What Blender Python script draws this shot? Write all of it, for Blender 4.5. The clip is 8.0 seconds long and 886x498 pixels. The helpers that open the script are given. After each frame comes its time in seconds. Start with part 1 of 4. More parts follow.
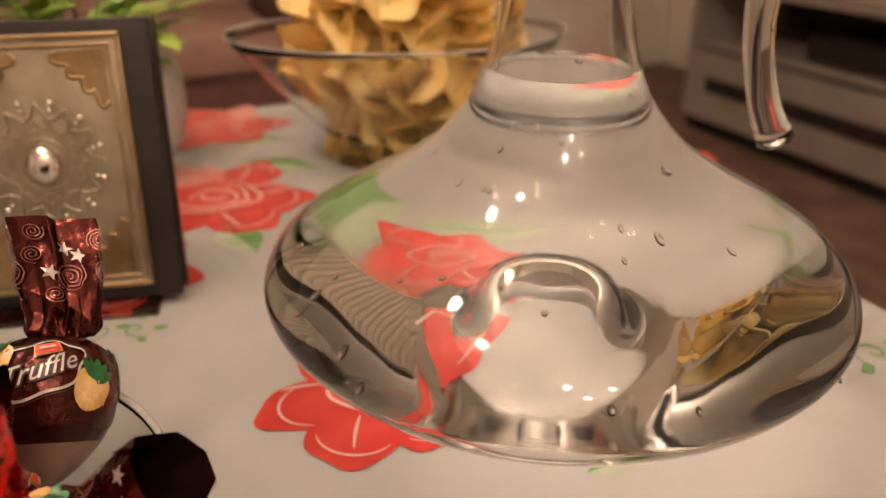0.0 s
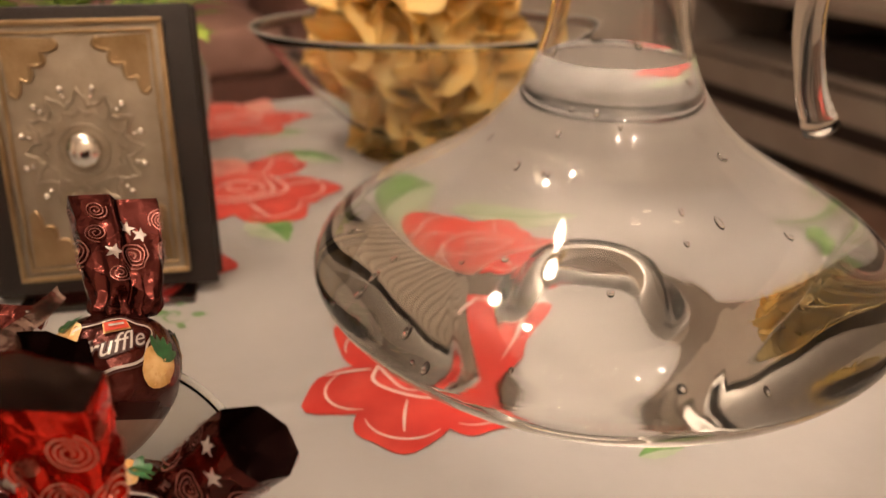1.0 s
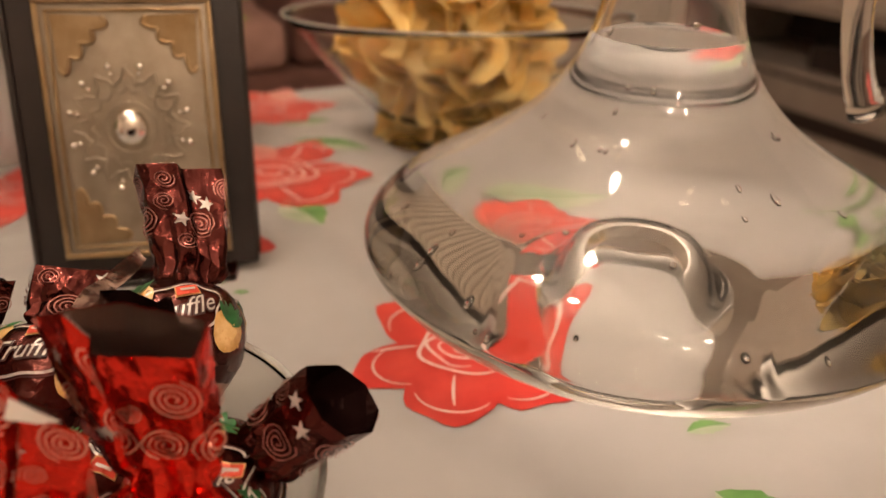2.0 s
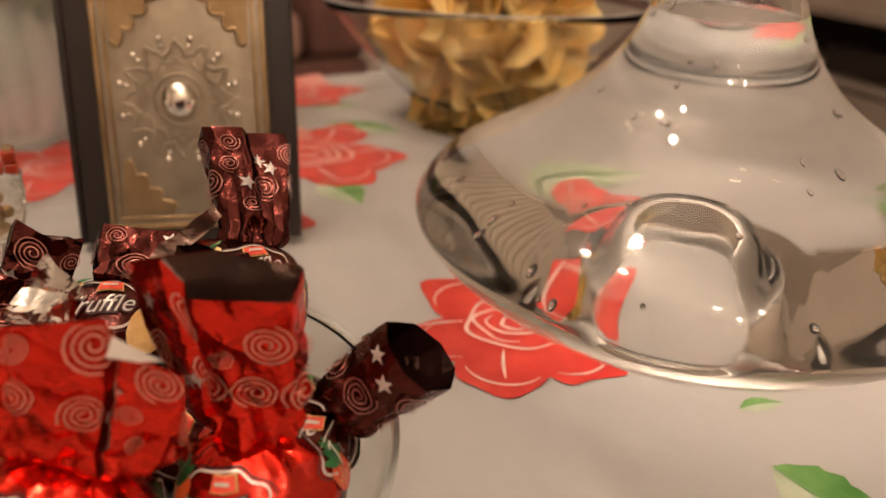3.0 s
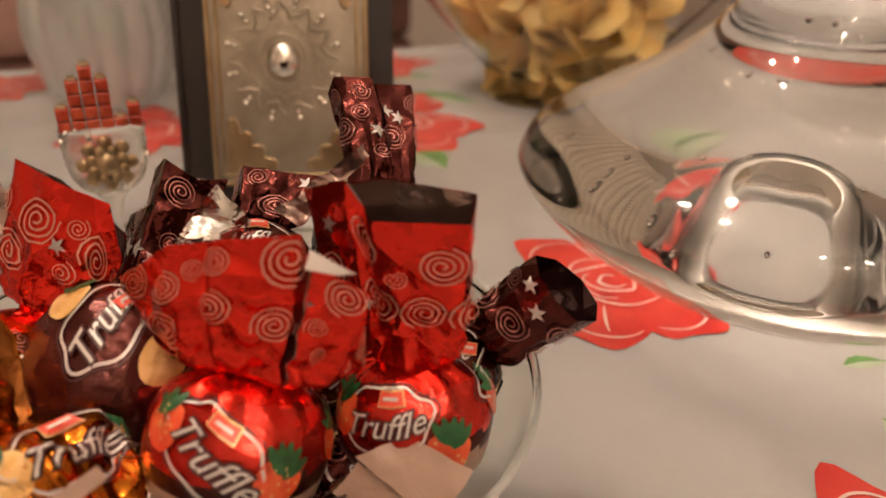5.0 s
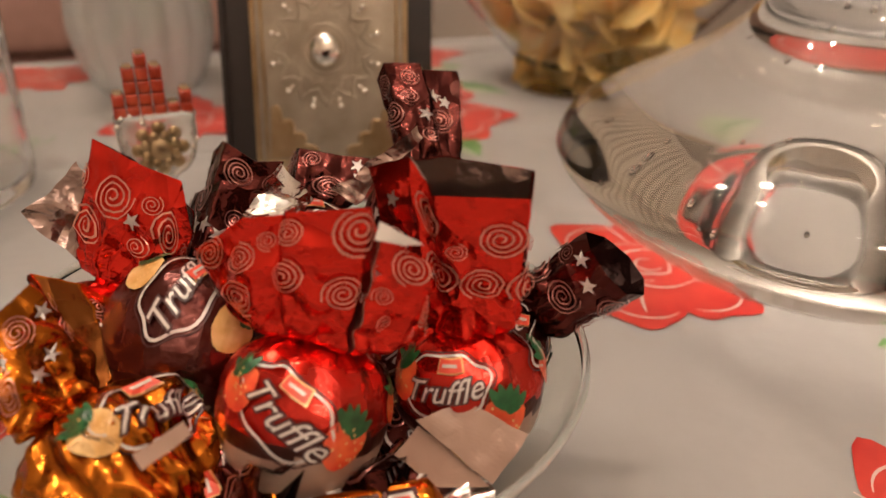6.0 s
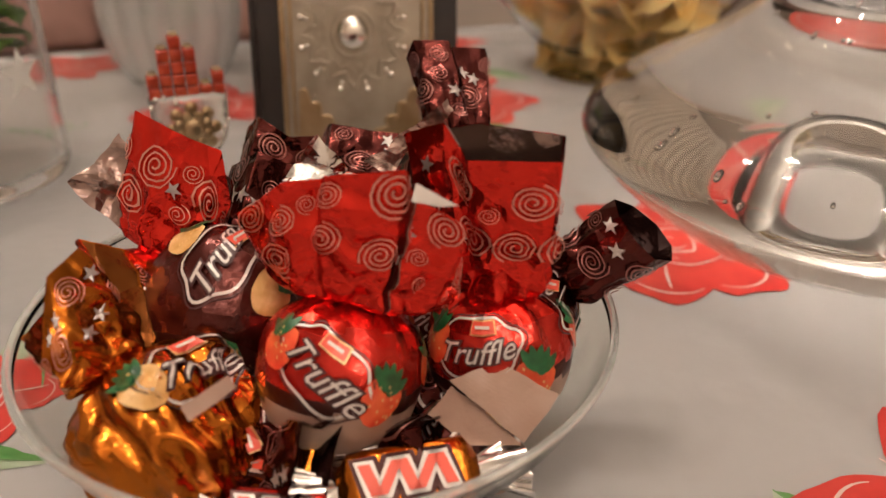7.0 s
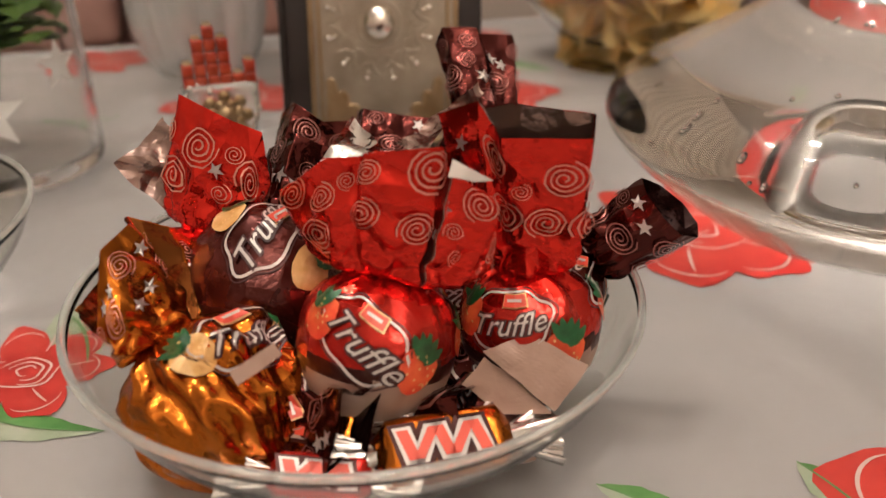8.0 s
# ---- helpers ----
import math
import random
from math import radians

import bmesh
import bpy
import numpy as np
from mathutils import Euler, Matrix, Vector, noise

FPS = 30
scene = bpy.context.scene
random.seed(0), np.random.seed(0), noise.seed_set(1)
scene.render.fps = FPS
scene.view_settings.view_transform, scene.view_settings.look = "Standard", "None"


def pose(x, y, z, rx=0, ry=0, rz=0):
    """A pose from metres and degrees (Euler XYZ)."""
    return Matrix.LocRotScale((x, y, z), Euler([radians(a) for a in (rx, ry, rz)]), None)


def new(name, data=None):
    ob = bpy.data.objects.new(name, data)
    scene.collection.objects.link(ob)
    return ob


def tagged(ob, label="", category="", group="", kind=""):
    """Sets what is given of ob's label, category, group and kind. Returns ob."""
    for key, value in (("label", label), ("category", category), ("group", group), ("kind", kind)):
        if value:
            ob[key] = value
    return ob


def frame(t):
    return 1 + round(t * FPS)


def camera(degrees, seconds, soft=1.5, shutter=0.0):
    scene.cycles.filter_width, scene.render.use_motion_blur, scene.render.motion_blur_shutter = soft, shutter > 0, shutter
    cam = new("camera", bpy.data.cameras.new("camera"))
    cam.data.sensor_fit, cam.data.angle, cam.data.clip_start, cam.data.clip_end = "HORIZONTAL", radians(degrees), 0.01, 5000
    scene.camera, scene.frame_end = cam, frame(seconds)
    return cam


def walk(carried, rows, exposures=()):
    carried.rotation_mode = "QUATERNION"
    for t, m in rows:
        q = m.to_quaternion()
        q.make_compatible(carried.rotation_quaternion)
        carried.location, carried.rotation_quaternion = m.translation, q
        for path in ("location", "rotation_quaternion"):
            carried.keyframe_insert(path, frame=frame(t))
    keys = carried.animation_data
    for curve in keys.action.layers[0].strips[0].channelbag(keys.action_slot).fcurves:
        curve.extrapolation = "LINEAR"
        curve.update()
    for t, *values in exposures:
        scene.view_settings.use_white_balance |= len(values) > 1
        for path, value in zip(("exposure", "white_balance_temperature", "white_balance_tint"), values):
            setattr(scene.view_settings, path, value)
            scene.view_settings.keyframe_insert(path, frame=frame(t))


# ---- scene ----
cam = camera(60.0, 8.0)
cam.data.dof.use_dof = True
cam.data.dof.focus_distance = 0.198
cam.data.dof.aperture_fstop = 10.5
# seconds, x, y, z, turn to the left, pitch, lean to the left
PATH = [
    (0, 0.0004, 0.0020, 0.1736, -0.00, -26.32, -0.44),
    (0.5, -0.0100, 0.0007, 0.1710, -0.42, -26.23, 0.05),
    (1, -0.0198, -0.0016, 0.1690, -0.73, -26.15, 0.30),
    (1.5, -0.0294, -0.0050, 0.1661, -0.91, -26.07, 0.67),
    (3, -0.0543, -0.0125, 0.1549, -0.45, -26.25, 2.04),
    (3.5, -0.0627, -0.0132, 0.1504, 0.03, -26.54, 2.31),
    (4, -0.0699, -0.0162, 0.1492, 0.73, -26.83, 2.28),
    (4.5, -0.0750, -0.0203, 0.1478, 1.45, -27.13, 2.18),
    (6, -0.0882, -0.0351, 0.1471, 3.63, -27.83, 1.61),
    (6.5, -0.0896, -0.0385, 0.1456, 4.35, -28.07, 1.25),
    (7, -0.0907, -0.0427, 0.1432, 5.18, -28.20, 0.86),
    (7.5, -0.0921, -0.0468, 0.1424, 5.89, -28.41, 0.45),
    (8, -0.0939, -0.0511, 0.1419, 6.55, -28.44, 0.15),
]
walk(cam, [(t, pose(x, y, z, 90 + pitch, 0, turn) @ pose(0, 0, 0, 0, 0, roll)) for t, x, y, z, turn, pitch, roll in PATH],
     [(0, -0.18, 6450, 6), (4.7, -0.20, 6200, 5), (6.5, -0.20, 5800, 3), (8, -0.20, 5350, 0)])

# ---------------------------------------------------------------- light
world = bpy.data.worlds.new("world")
scene.world = world
world.use_nodes = True
world.node_tree.nodes["Background"].inputs[0].default_value = (1.0, 0.86, 0.72, 1)
world.node_tree.nodes["Background"].inputs[1].default_value = 0.05
ROOM = pose(0, 0, 0, 0, 0, 25)          # the room and its table stand turned against the first view
FLOOR, CEIL = -0.75, 1.75


LAMPS = [Vector((0.27, -0.66, 1.45)), Vector((-0.38, 0.28, 1.48))]


# ---------------------------------------------------------------- materials
def mat(name, colour, rough=0.5, metal=0.0, **more):
    m = bpy.data.materials.new(name)
    m.use_nodes = True
    b = m.node_tree.nodes["Principled BSDF"]
    b.inputs["Base Color"].default_value = (*colour, 1)
    b.inputs["Roughness"].default_value = rough
    b.inputs["Metallic"].default_value = metal
    for key, value in more.items():
        b.inputs[key.replace("_", " ")].default_value = value
    return m


def vary(m, colour_a, colour_b, scale, detail=4.0, low=0.35, high=0.65):
    """Two colours mixed by noise at a real size."""
    t = m.node_tree
    tc = t.nodes.new("ShaderNodeTexCoord")
    n = t.nodes.new("ShaderNodeTexNoise")
    n.inputs["Scale"].default_value, n.inputs["Detail"].default_value = scale, detail
    r = t.nodes.new("ShaderNodeValToRGB")
    r.color_ramp.elements[0].position, r.color_ramp.elements[1].position = low, high
    r.color_ramp.elements[0].color, r.color_ramp.elements[1].color = (*colour_a, 1), (*colour_b, 1)
    t.links.new(tc.outputs["Object"], n.inputs["Vector"])
    t.links.new(n.outputs["Fac"], r.inputs["Fac"])
    t.links.new(r.outputs["Color"], t.nodes["Principled BSDF"].inputs["Base Color"])
    return m


def bump(m, scale, strength, distance, detail=3.0, kind="noise", scale2=0.0, strength2=0.0):
    t = m.node_tree
    tc = t.nodes.new("ShaderNodeTexCoord")
    last = None
    for k, s, st in ((kind, scale, strength), ("noise", scale2, strength2)):
        if not s:
            continue
        if k == "noise":
            n = t.nodes.new("ShaderNodeTexNoise")
            n.inputs["Detail"].default_value = detail
            out = n.outputs["Fac"]
        else:
            n = t.nodes.new("ShaderNodeTexVoronoi")
            out = n.outputs["Distance"]
        n.inputs["Scale"].default_value = s
        b = t.nodes.new("ShaderNodeBump")
        b.inputs["Strength"].default_value, b.inputs["Distance"].default_value = st, distance
        t.links.new(tc.outputs["Object"], n.inputs["Vector"])
        t.links.new(out, b.inputs["Height"])
        if last:
            t.links.new(last.outputs["Normal"], b.inputs["Normal"])
        last = b
    t.links.new(last.outputs["Normal"], t.nodes["Principled BSDF"].inputs["Normal"])
    return m


def foil(name, colour, rough=0.2, metal=0.85):
    m = mat(name, colour, rough, metal)
    m.node_tree.nodes["Principled BSDF"].inputs["Specular IOR Level"].default_value = 0.6
    return bump(m, 120.0, 0.40, 0.004, 2.0, "cells", 300.0, 0.12)


CLEAR = mat("clear_glass", (0.965, 0.96, 0.95), 0.0, 0.0, Transmission_Weight=1.0, IOR=1.5)
WET = mat("glass_against_water", (0.95, 0.943, 0.93), 0.0, 0.0, Transmission_Weight=1.0, IOR=1.5 / 1.333)
WATER = mat("water_surface", (1, 1, 1), 0.0, 0.0, Transmission_Weight=1.0, IOR=1.333)
CRYSTAL = bump(mat("cut_crystal", (0.95, 0.95, 0.94), 0.10, 0.0, Transmission_Weight=0.70, IOR=1.5), 90.0, 0.5, 0.004)

ORNAMENT = bump(mat("dimpled_clear_glass", (0.97, 0.95, 0.91), 0.05, 0.0, Transmission_Weight=0.92, IOR=1.4), 160.0, 0.35, 0.003)

CLOTH = bump(vary(mat("tablecloth_vinyl", (0.45, 0.44, 0.435), 0.36), (0.325, 0.317, 0.313), (0.385, 0.377, 0.372), 5.0), 11.0, 0.75, 0.010, 2.5, "noise", 45.0, 0.10)


def fold_lines(m, period, strength):
    """Faint creases in two directions, left by the way the cloth was folded."""
    t = m.node_tree
    shader = t.nodes["Principled BSDF"]
    last = shader.inputs["Normal"].links[0].from_node
    tc = t.nodes.new("ShaderNodeTexCoord")
    wobble = t.nodes.new("ShaderNodeTexNoise")
    wobble.inputs["Scale"].default_value = 3.0
    add = t.nodes.new("ShaderNodeVectorMath")
    add.operation = "MULTIPLY_ADD"
    add.inputs[1].default_value = (0.05, 0.05, 0.05)
    t.links.new(tc.outputs["Object"], wobble.inputs["Vector"])
    t.links.new(wobble.outputs["Color"], add.inputs[0])
    t.links.new(tc.outputs["Object"], add.inputs[2])
    for axis in ("X", "Y"):
        w = t.nodes.new("ShaderNodeTexWave")
        w.bands_direction = axis
        w.inputs["Scale"].default_value = 0.314 / period
        p = t.nodes.new("ShaderNodeMath")
        p.operation = "POWER"
        p.inputs[1].default_value = 26.0
        b = t.nodes.new("ShaderNodeBump")
        b.inputs["Strength"].default_value, b.inputs["Distance"].default_value = strength, 0.004
        t.links.new(add.outputs[0], w.inputs["Vector"])
        t.links.new(w.outputs["Fac"], p.inputs[0])
        t.links.new(p.outputs[0], b.inputs["Height"])
        t.links.new(last.outputs["Normal"], b.inputs["Normal"])
        last = b
    t.links.new(last.outputs["Normal"], shader.inputs["Normal"])


fold_lines(CLOTH, 0.17, 0.55)
ROSE = vary(mat("rose_red_print", (0.62, 0.05, 0.04), 0.33), (0.42, 0.026, 0.022), (0.54, 0.055, 0.040), 45.0)
PINK = vary(mat("rose_pink_print", (0.75, 0.32, 0.28), 0.33), (0.55, 0.16, 0.13), (0.62, 0.30, 0.26), 60.0)
VEIN = mat("rose_white_line_print", (0.62, 0.46, 0.42), 0.33)
LEAF = vary(mat("leaf_green_print", (0.12, 0.30, 0.08), 0.33), (0.06, 0.18, 0.04), (0.16, 0.32, 0.10), 50.0)
PALE = vary(mat("pale_leaf_print", (0.45, 0.55, 0.38), 0.33), (0.28, 0.36, 0.23), (0.42, 0.46, 0.36), 50.0)
VINE = mat("vine_green_print", (0.14, 0.27, 0.10), 0.33)

RED = foil("red_foil", (0.68, 0.026, 0.013), 0.12, 0.92)
BROWN = foil("brown_foil", (0.070, 0.014, 0.011), 0.13, 0.9)
GOLD = foil("gold_foil", (0.45, 0.132, 0.010), 0.13, 0.97)
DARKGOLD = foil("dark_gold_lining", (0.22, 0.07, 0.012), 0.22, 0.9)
LINING = foil("foil_lining", (0.34, 0.24, 0.21), 0.25, 0.9)
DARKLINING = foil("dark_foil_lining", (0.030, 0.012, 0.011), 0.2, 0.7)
SILVER_FOIL = foil("silver_foil", (0.72, 0.70, 0.68), 0.16, 1.0)
RED_FILM = bump(vary(mat("red_film_print", (0.62, 0.018, 0.012), 0.2, 0.7), (0.50, 0.017, 0.010), (0.62, 0.034, 0.018), 60.0), 110.0, 0.4, 0.004, 2.0, "cells", 300.0, 0.15)
BROWN_FILM = bump(vary(mat("brown_film_print", (0.15, 0.022, 0.014), 0.22, 0.6), (0.065, 0.011, 0.008), (0.105, 0.018, 0.012), 60.0), 110.0, 0.4, 0.004, 2.0, "cells", 300.0, 0.15)
CHOCO = bump(mat("dark_chocolate_print", (0.050, 0.010, 0.007), 0.28, 0.5), 240.0, 0.2, 0.002)
BEIGE = bump(vary(mat("beige_paper_film", (0.62, 0.42, 0.33), 0.35), (0.33, 0.21, 0.16), (0.40, 0.27, 0.21), 70.0), 240.0, 0.15, 0.002)
INK = mat("white_ink", (0.62, 0.57, 0.54), 0.3, 0.2)
SWIRL = mat("swirl_print", (0.64, 0.28, 0.21), 0.28, 0.6)
DIMSWIRL = mat("dim_swirl_print", (0.26, 0.10, 0.085), 0.28, 0.6)
BEAD = mat("rim_glass", (0.86, 0.88, 0.85), 0.05, 0.0, Transmission_Weight=0.8, IOR=1.45)
PALEBEAD = mat("pale_rim_glass", (0.66, 0.67, 0.64), 0.08, 0.0, Transmission_Weight=0.35, IOR=1.45)
# Grey tint stands in for shade inside the bowls, whose glass casts none.
BOWLGLASS = mat("shade_tinted_bowl_glass", (0.90, 0.90, 0.87), 0.02, 0.0, Transmission_Weight=1.0, IOR=1.32)
THIN = mat("thin_glass", (1.0, 0.998, 0.99), 0.0, 0.0, Transmission_Weight=1.0, IOR=1.28)
STAR = mat("star_print", (0.40, 0.36, 0.34), 0.35, 0.5)
OUTLINE = mat("dark_outline_ink", (0.05, 0.012, 0.012), 0.3)
BERRY = vary(mat("strawberry_print", (0.70, 0.06, 0.015), 0.3), (0.60, 0.025, 0.012), (0.80, 0.14, 0.04), 160.0)
GREENINK = vary(mat("strawberry_leaf_print", (0.03, 0.16, 0.05), 0.3), (0.012, 0.065, 0.02), (0.035, 0.16, 0.05), 200.0)
NUT = vary(mat("hazelnut_print", (0.75, 0.45, 0.15), 0.3), (0.62, 0.33, 0.09), (0.85, 0.60, 0.28), 180.0)
PLATE = mat("small_label_print", (0.70, 0.09, 0.05), 0.3)
RIM = mat("gold_ink", (0.78, 0.50, 0.22), 0.3, 0.4)

LEATHER = bump(vary(mat("black_leatherette", (0.022, 0.014, 0.012), 0.5), (0.011, 0.007, 0.006), (0.020, 0.012, 0.010), 40.0), 700.0, 0.25, 0.001)
PAGES = bump(mat("page_block", (0.70, 0.62, 0.46), 0.7), 300.0, 0.2, 0.001)
PEWTER = bump(vary(mat("embossed_silver_plate", (0.44, 0.38, 0.30), 0.42, 0.85), (0.31, 0.265, 0.205), (0.43, 0.375, 0.30), 60.0), 1500.0, 0.35, 0.0008, 2.0, "noise", 60.0, 0.1)
GILT = bump(vary(mat("gilded_metal", (0.66, 0.47, 0.25), 0.3, 0.9), (0.31, 0.21, 0.105), (0.43, 0.32, 0.19), 70.0), 900.0, 0.3, 0.0008)
POLISH = mat("polished_silver", (0.80, 0.76, 0.70), 0.12, 1.0)

CHIP = vary(mat("potato_chip", (0.80, 0.50, 0.14), 0.45, 0.0, Subsurface_Weight=0.0), (0.98, 0.67, 0.19), (1.0, 0.85, 0.42), 55.0, 5.0, 0.3, 0.6)
bump(CHIP, 260.0, 0.35, 0.002)


def let_light_through(m, share):
    """Thin slices pass on part of the light that falls on their far side."""
    t = m.node_tree
    b, out = t.nodes["Principled BSDF"], t.nodes["Material Output"]
    thin, mix = t.nodes.new("ShaderNodeBsdfTranslucent"), t.nodes.new("ShaderNodeMixShader")
    mix.inputs[0].default_value = share
    t.links.new(b.inputs["Base Color"].links[0].from_socket, thin.inputs["Color"])
    t.links.new(b.outputs[0], mix.inputs[1])
    t.links.new(thin.outputs[0], mix.inputs[2])
    t.links.new(mix.outputs[0], out.inputs["Surface"])


let_light_through(CHIP, 0.42)
PLANT = vary(mat("light_green_leaf", (0.22, 0.36, 0.05), 0.45), (0.16, 0.30, 0.035), (0.34, 0.46, 0.08), 60.0)
STEM = vary(mat("dark_green_stem", (0.05, 0.14, 0.02), 0.5), (0.03, 0.10, 0.015), (0.10, 0.22, 0.04), 60.0)
JARLEAF = vary(mat("mid_green_leaf", (0.09, 0.19, 0.03), 0.45), (0.06, 0.14, 0.02), (0.15, 0.27, 0.05), 60.0)
ENAMEL = vary(mat("red_enamel", (0.36, 0.04, 0.02), 0.25), (0.28, 0.025, 0.012), (0.46, 0.07, 0.03), 120.0)
FROST = mat("frosted_white_print", (0.75, 0.75, 0.73), 0.6)

FLOORMAT = bump(vary(mat("brown_carpet", (0.16, 0.09, 0.06), 0.9), (0.16, 0.092, 0.066), (0.26, 0.16, 0.115), 7.0), 240.0, 0.6, 0.006)
WALLMAT = bump(vary(mat("wall_paint", (0.66, 0.57, 0.49), 0.8), (0.78, 0.71, 0.63), (0.84, 0.77, 0.69), 2.0), 60.0, 0.2, 0.003)
CEILMAT = bump(vary(mat("ceiling_paint", (0.78, 0.74, 0.68), 0.8), (0.84, 0.81, 0.76), (0.88, 0.85, 0.81), 2.0), 60.0, 0.2, 0.003)
# Brown base and rose cushions also carry front shade and top light in their colour.
SOFA = bump(vary(mat("shaded_brown_sofa_cloth", (0.075, 0.032, 0.026), 0.8), (0.12, 0.056, 0.044), (0.18, 0.085, 0.068), 9.0), 300.0, 0.4, 0.003)
CUSHION = bump(vary(mat("lit_rose_sofa_cloth", (0.30, 0.17, 0.14), 0.85), (0.36, 0.21, 0.18), (0.46, 0.28, 0.24), 9.0), 300.0, 0.4, 0.003)
CONSOLE = bump(vary(mat("silver_grey_laminate", (0.36, 0.31, 0.27), 0.4, 0.2), (0.33, 0.28, 0.24), (0.39, 0.34, 0.30), 6.0), 200.0, 0.1, 0.001)
CURTAIN = bump(vary(mat("curtain_cloth", (0.74, 0.66, 0.56), 0.8), (0.70, 0.62, 0.52), (0.78, 0.71, 0.61), 6.0), 400.0, 0.3, 0.002)
# Near-black for black parts, also standing in for shade in shelf and handle slots.
NICHE = mat("black_and_niche_shade", (0.02, 0.014, 0.012), 0.5)
WOOD = bump(vary(mat("table_wood", (0.16, 0.08, 0.04), 0.45), (0.12, 0.06, 0.03), (0.20, 0.10, 0.055), 8.0), 30.0, 0.2, 0.003)


# ---------------------------------------------------------------- mesh tools
class Shape:
    """Vertices and faces of one mesh, with a material index for each face."""

    def __init__(self):
        self.v, self.f, self.k = [], [], []

    def add(self, verts, faces, k=0):
        n = len(self.v)
        self.v += [tuple(p) for p in verts]
        self.f += [tuple(i + n for i in q) for q in faces]
        self.k += [k] * len(faces)
        return self

    def grid(self, fn, nu, nv, k=0, wrap=False):
        """A sheet fn(u, v), u and v from 0 to 1; wrap closes it in u."""
        cols = nu if wrap else nu + 1
        verts = [fn(i / nu, j / nv) for j in range(nv + 1) for i in range(cols)]
        faces = []
        for j in range(nv):
            for i in range(nu):
                a, b = j * cols + i, j * cols + (i + 1) % cols
                faces.append((a, b, b + cols, a + cols))
        return self.add(verts, faces, k)

    def lathe(self, profile, n=64, k=0):
        """Turned about z from (radius, height) pairs."""
        m = len(profile) - 1

        def fn(u, v):
            r, z = profile[round(v * m)]
            return r * math.cos(math.tau * u), r * math.sin(math.tau * u), z
        return self.grid(fn, n, m, k, True)

    def box(self, x0, y0, z0, x1, y1, z1, k=0):
        v = [(x, y, z) for z in (z0, z1) for y in (y0, y1) for x in (x0, x1)]
        return self.add(v, [(0, 2, 3, 1), (4, 5, 7, 6), (0, 1, 5, 4), (2, 6, 7, 3), (0, 4, 6, 2), (1, 3, 7, 5)], k)

    def tube(self, points, radii, n=10, k=0, capped=True):
        pts = [Vector(p) for p in points]
        rings = []
        side = None
        for i, p in enumerate(pts):
            d = (pts[min(i + 1, len(pts) - 1)] - pts[max(i - 1, 0)]).normalized()
            side = (side - d * side.dot(d)) if side else d.orthogonal()
            side.normalize()
            up = d.cross(side)
            r = radii[i] if isinstance(radii, (list, tuple)) else radii
            rings.append([p + r * (side * math.cos(math.tau * j / n) + up * math.sin(math.tau * j / n)) for j in range(n)])
        verts = [q for ring in rings for q in ring]
        faces = [(i * n + j, i * n + (j + 1) % n, (i + 1) * n + (j + 1) % n, (i + 1) * n + j) for i in range(len(pts) - 1) for j in range(n)]
        if capped:
            faces += [tuple(range(n - 1, -1, -1)), tuple((len(pts) - 1) * n + j for j in range(n))]
        return self.add(verts, faces, k)

    def ball(self, centre, r, n=10, k=0, squash=(1, 1, 1)):
        c = Vector(centre)

        def fn(u, v):
            a = math.pi * (0.02 + 0.96 * v)
            return c + Vector((r * squash[0] * math.sin(a) * math.cos(math.tau * u), r * squash[1] * math.sin(a) * math.sin(math.tau * u), -r * squash[2] * math.cos(a)))
        return self.grid(fn, n, max(4, n // 2), k, True)

    def mesh(self, name, mats, smooth=True, bevel=0.0):
        me = bpy.data.meshes.new(name)
        me.from_pydata(self.v, [], self.f)
        me.polygons.foreach_set("material_index", self.k)
        for m in (mats if isinstance(mats, (list, tuple)) else [mats]):
            me.materials.append(m)
        if bevel:
            bm = bmesh.new()
            bm.from_mesh(me)
            bmesh.ops.bevel(bm, geom=bm.edges[:], offset=bevel, segments=3, affect="EDGES", profile=0.5)
            bm.to_mesh(me)
            bm.free()
        me.polygons.foreach_set("use_smooth", [smooth] * len(me.polygons))
        me.update()
        return me


def part(name, shape, mats, parent, label="", smooth=True, bevel=0.0):
    ob = new(name, shape.mesh(name, mats, smooth, bevel))
    ob.parent = parent
    if label:
        tagged(ob, label)
    return ob


def thing(name, m, label, category, group="", kind=""):
    ob = new(name)
    ob.empty_display_size = 0.02
    ob.matrix_basis = m
    return tagged(ob, label, category, group, kind)


def solid(name, shape, mats, m, label, category="", group="", kind="", smooth=False, bevel=0.0):
    ob = new(name, shape.mesh(name, mats, smooth, bevel))
    ob.matrix_basis = m
    return tagged(ob, label, category, group, kind)


def spline(points, n):
    """Points along a smooth curve (Catmull-Rom) through pairs or triples."""
    p = [Vector(q) for q in points]
    p = [2 * p[0] - p[1], *p, 2 * p[-1] - p[-2]]
    out = []
    for i in range(n + 1):
        s = min(i / n * (len(p) - 3), len(p) - 3 - 1e-6)
        j, t = int(s), s - int(s)
        a, b, c, d = p[j:j + 4]
        out.append(0.5 * (2 * b + (c - a) * t + (2 * a - 5 * b + 4 * c - d) * t * t + (3 * b - a - 3 * c + d) * t ** 3))
    return out


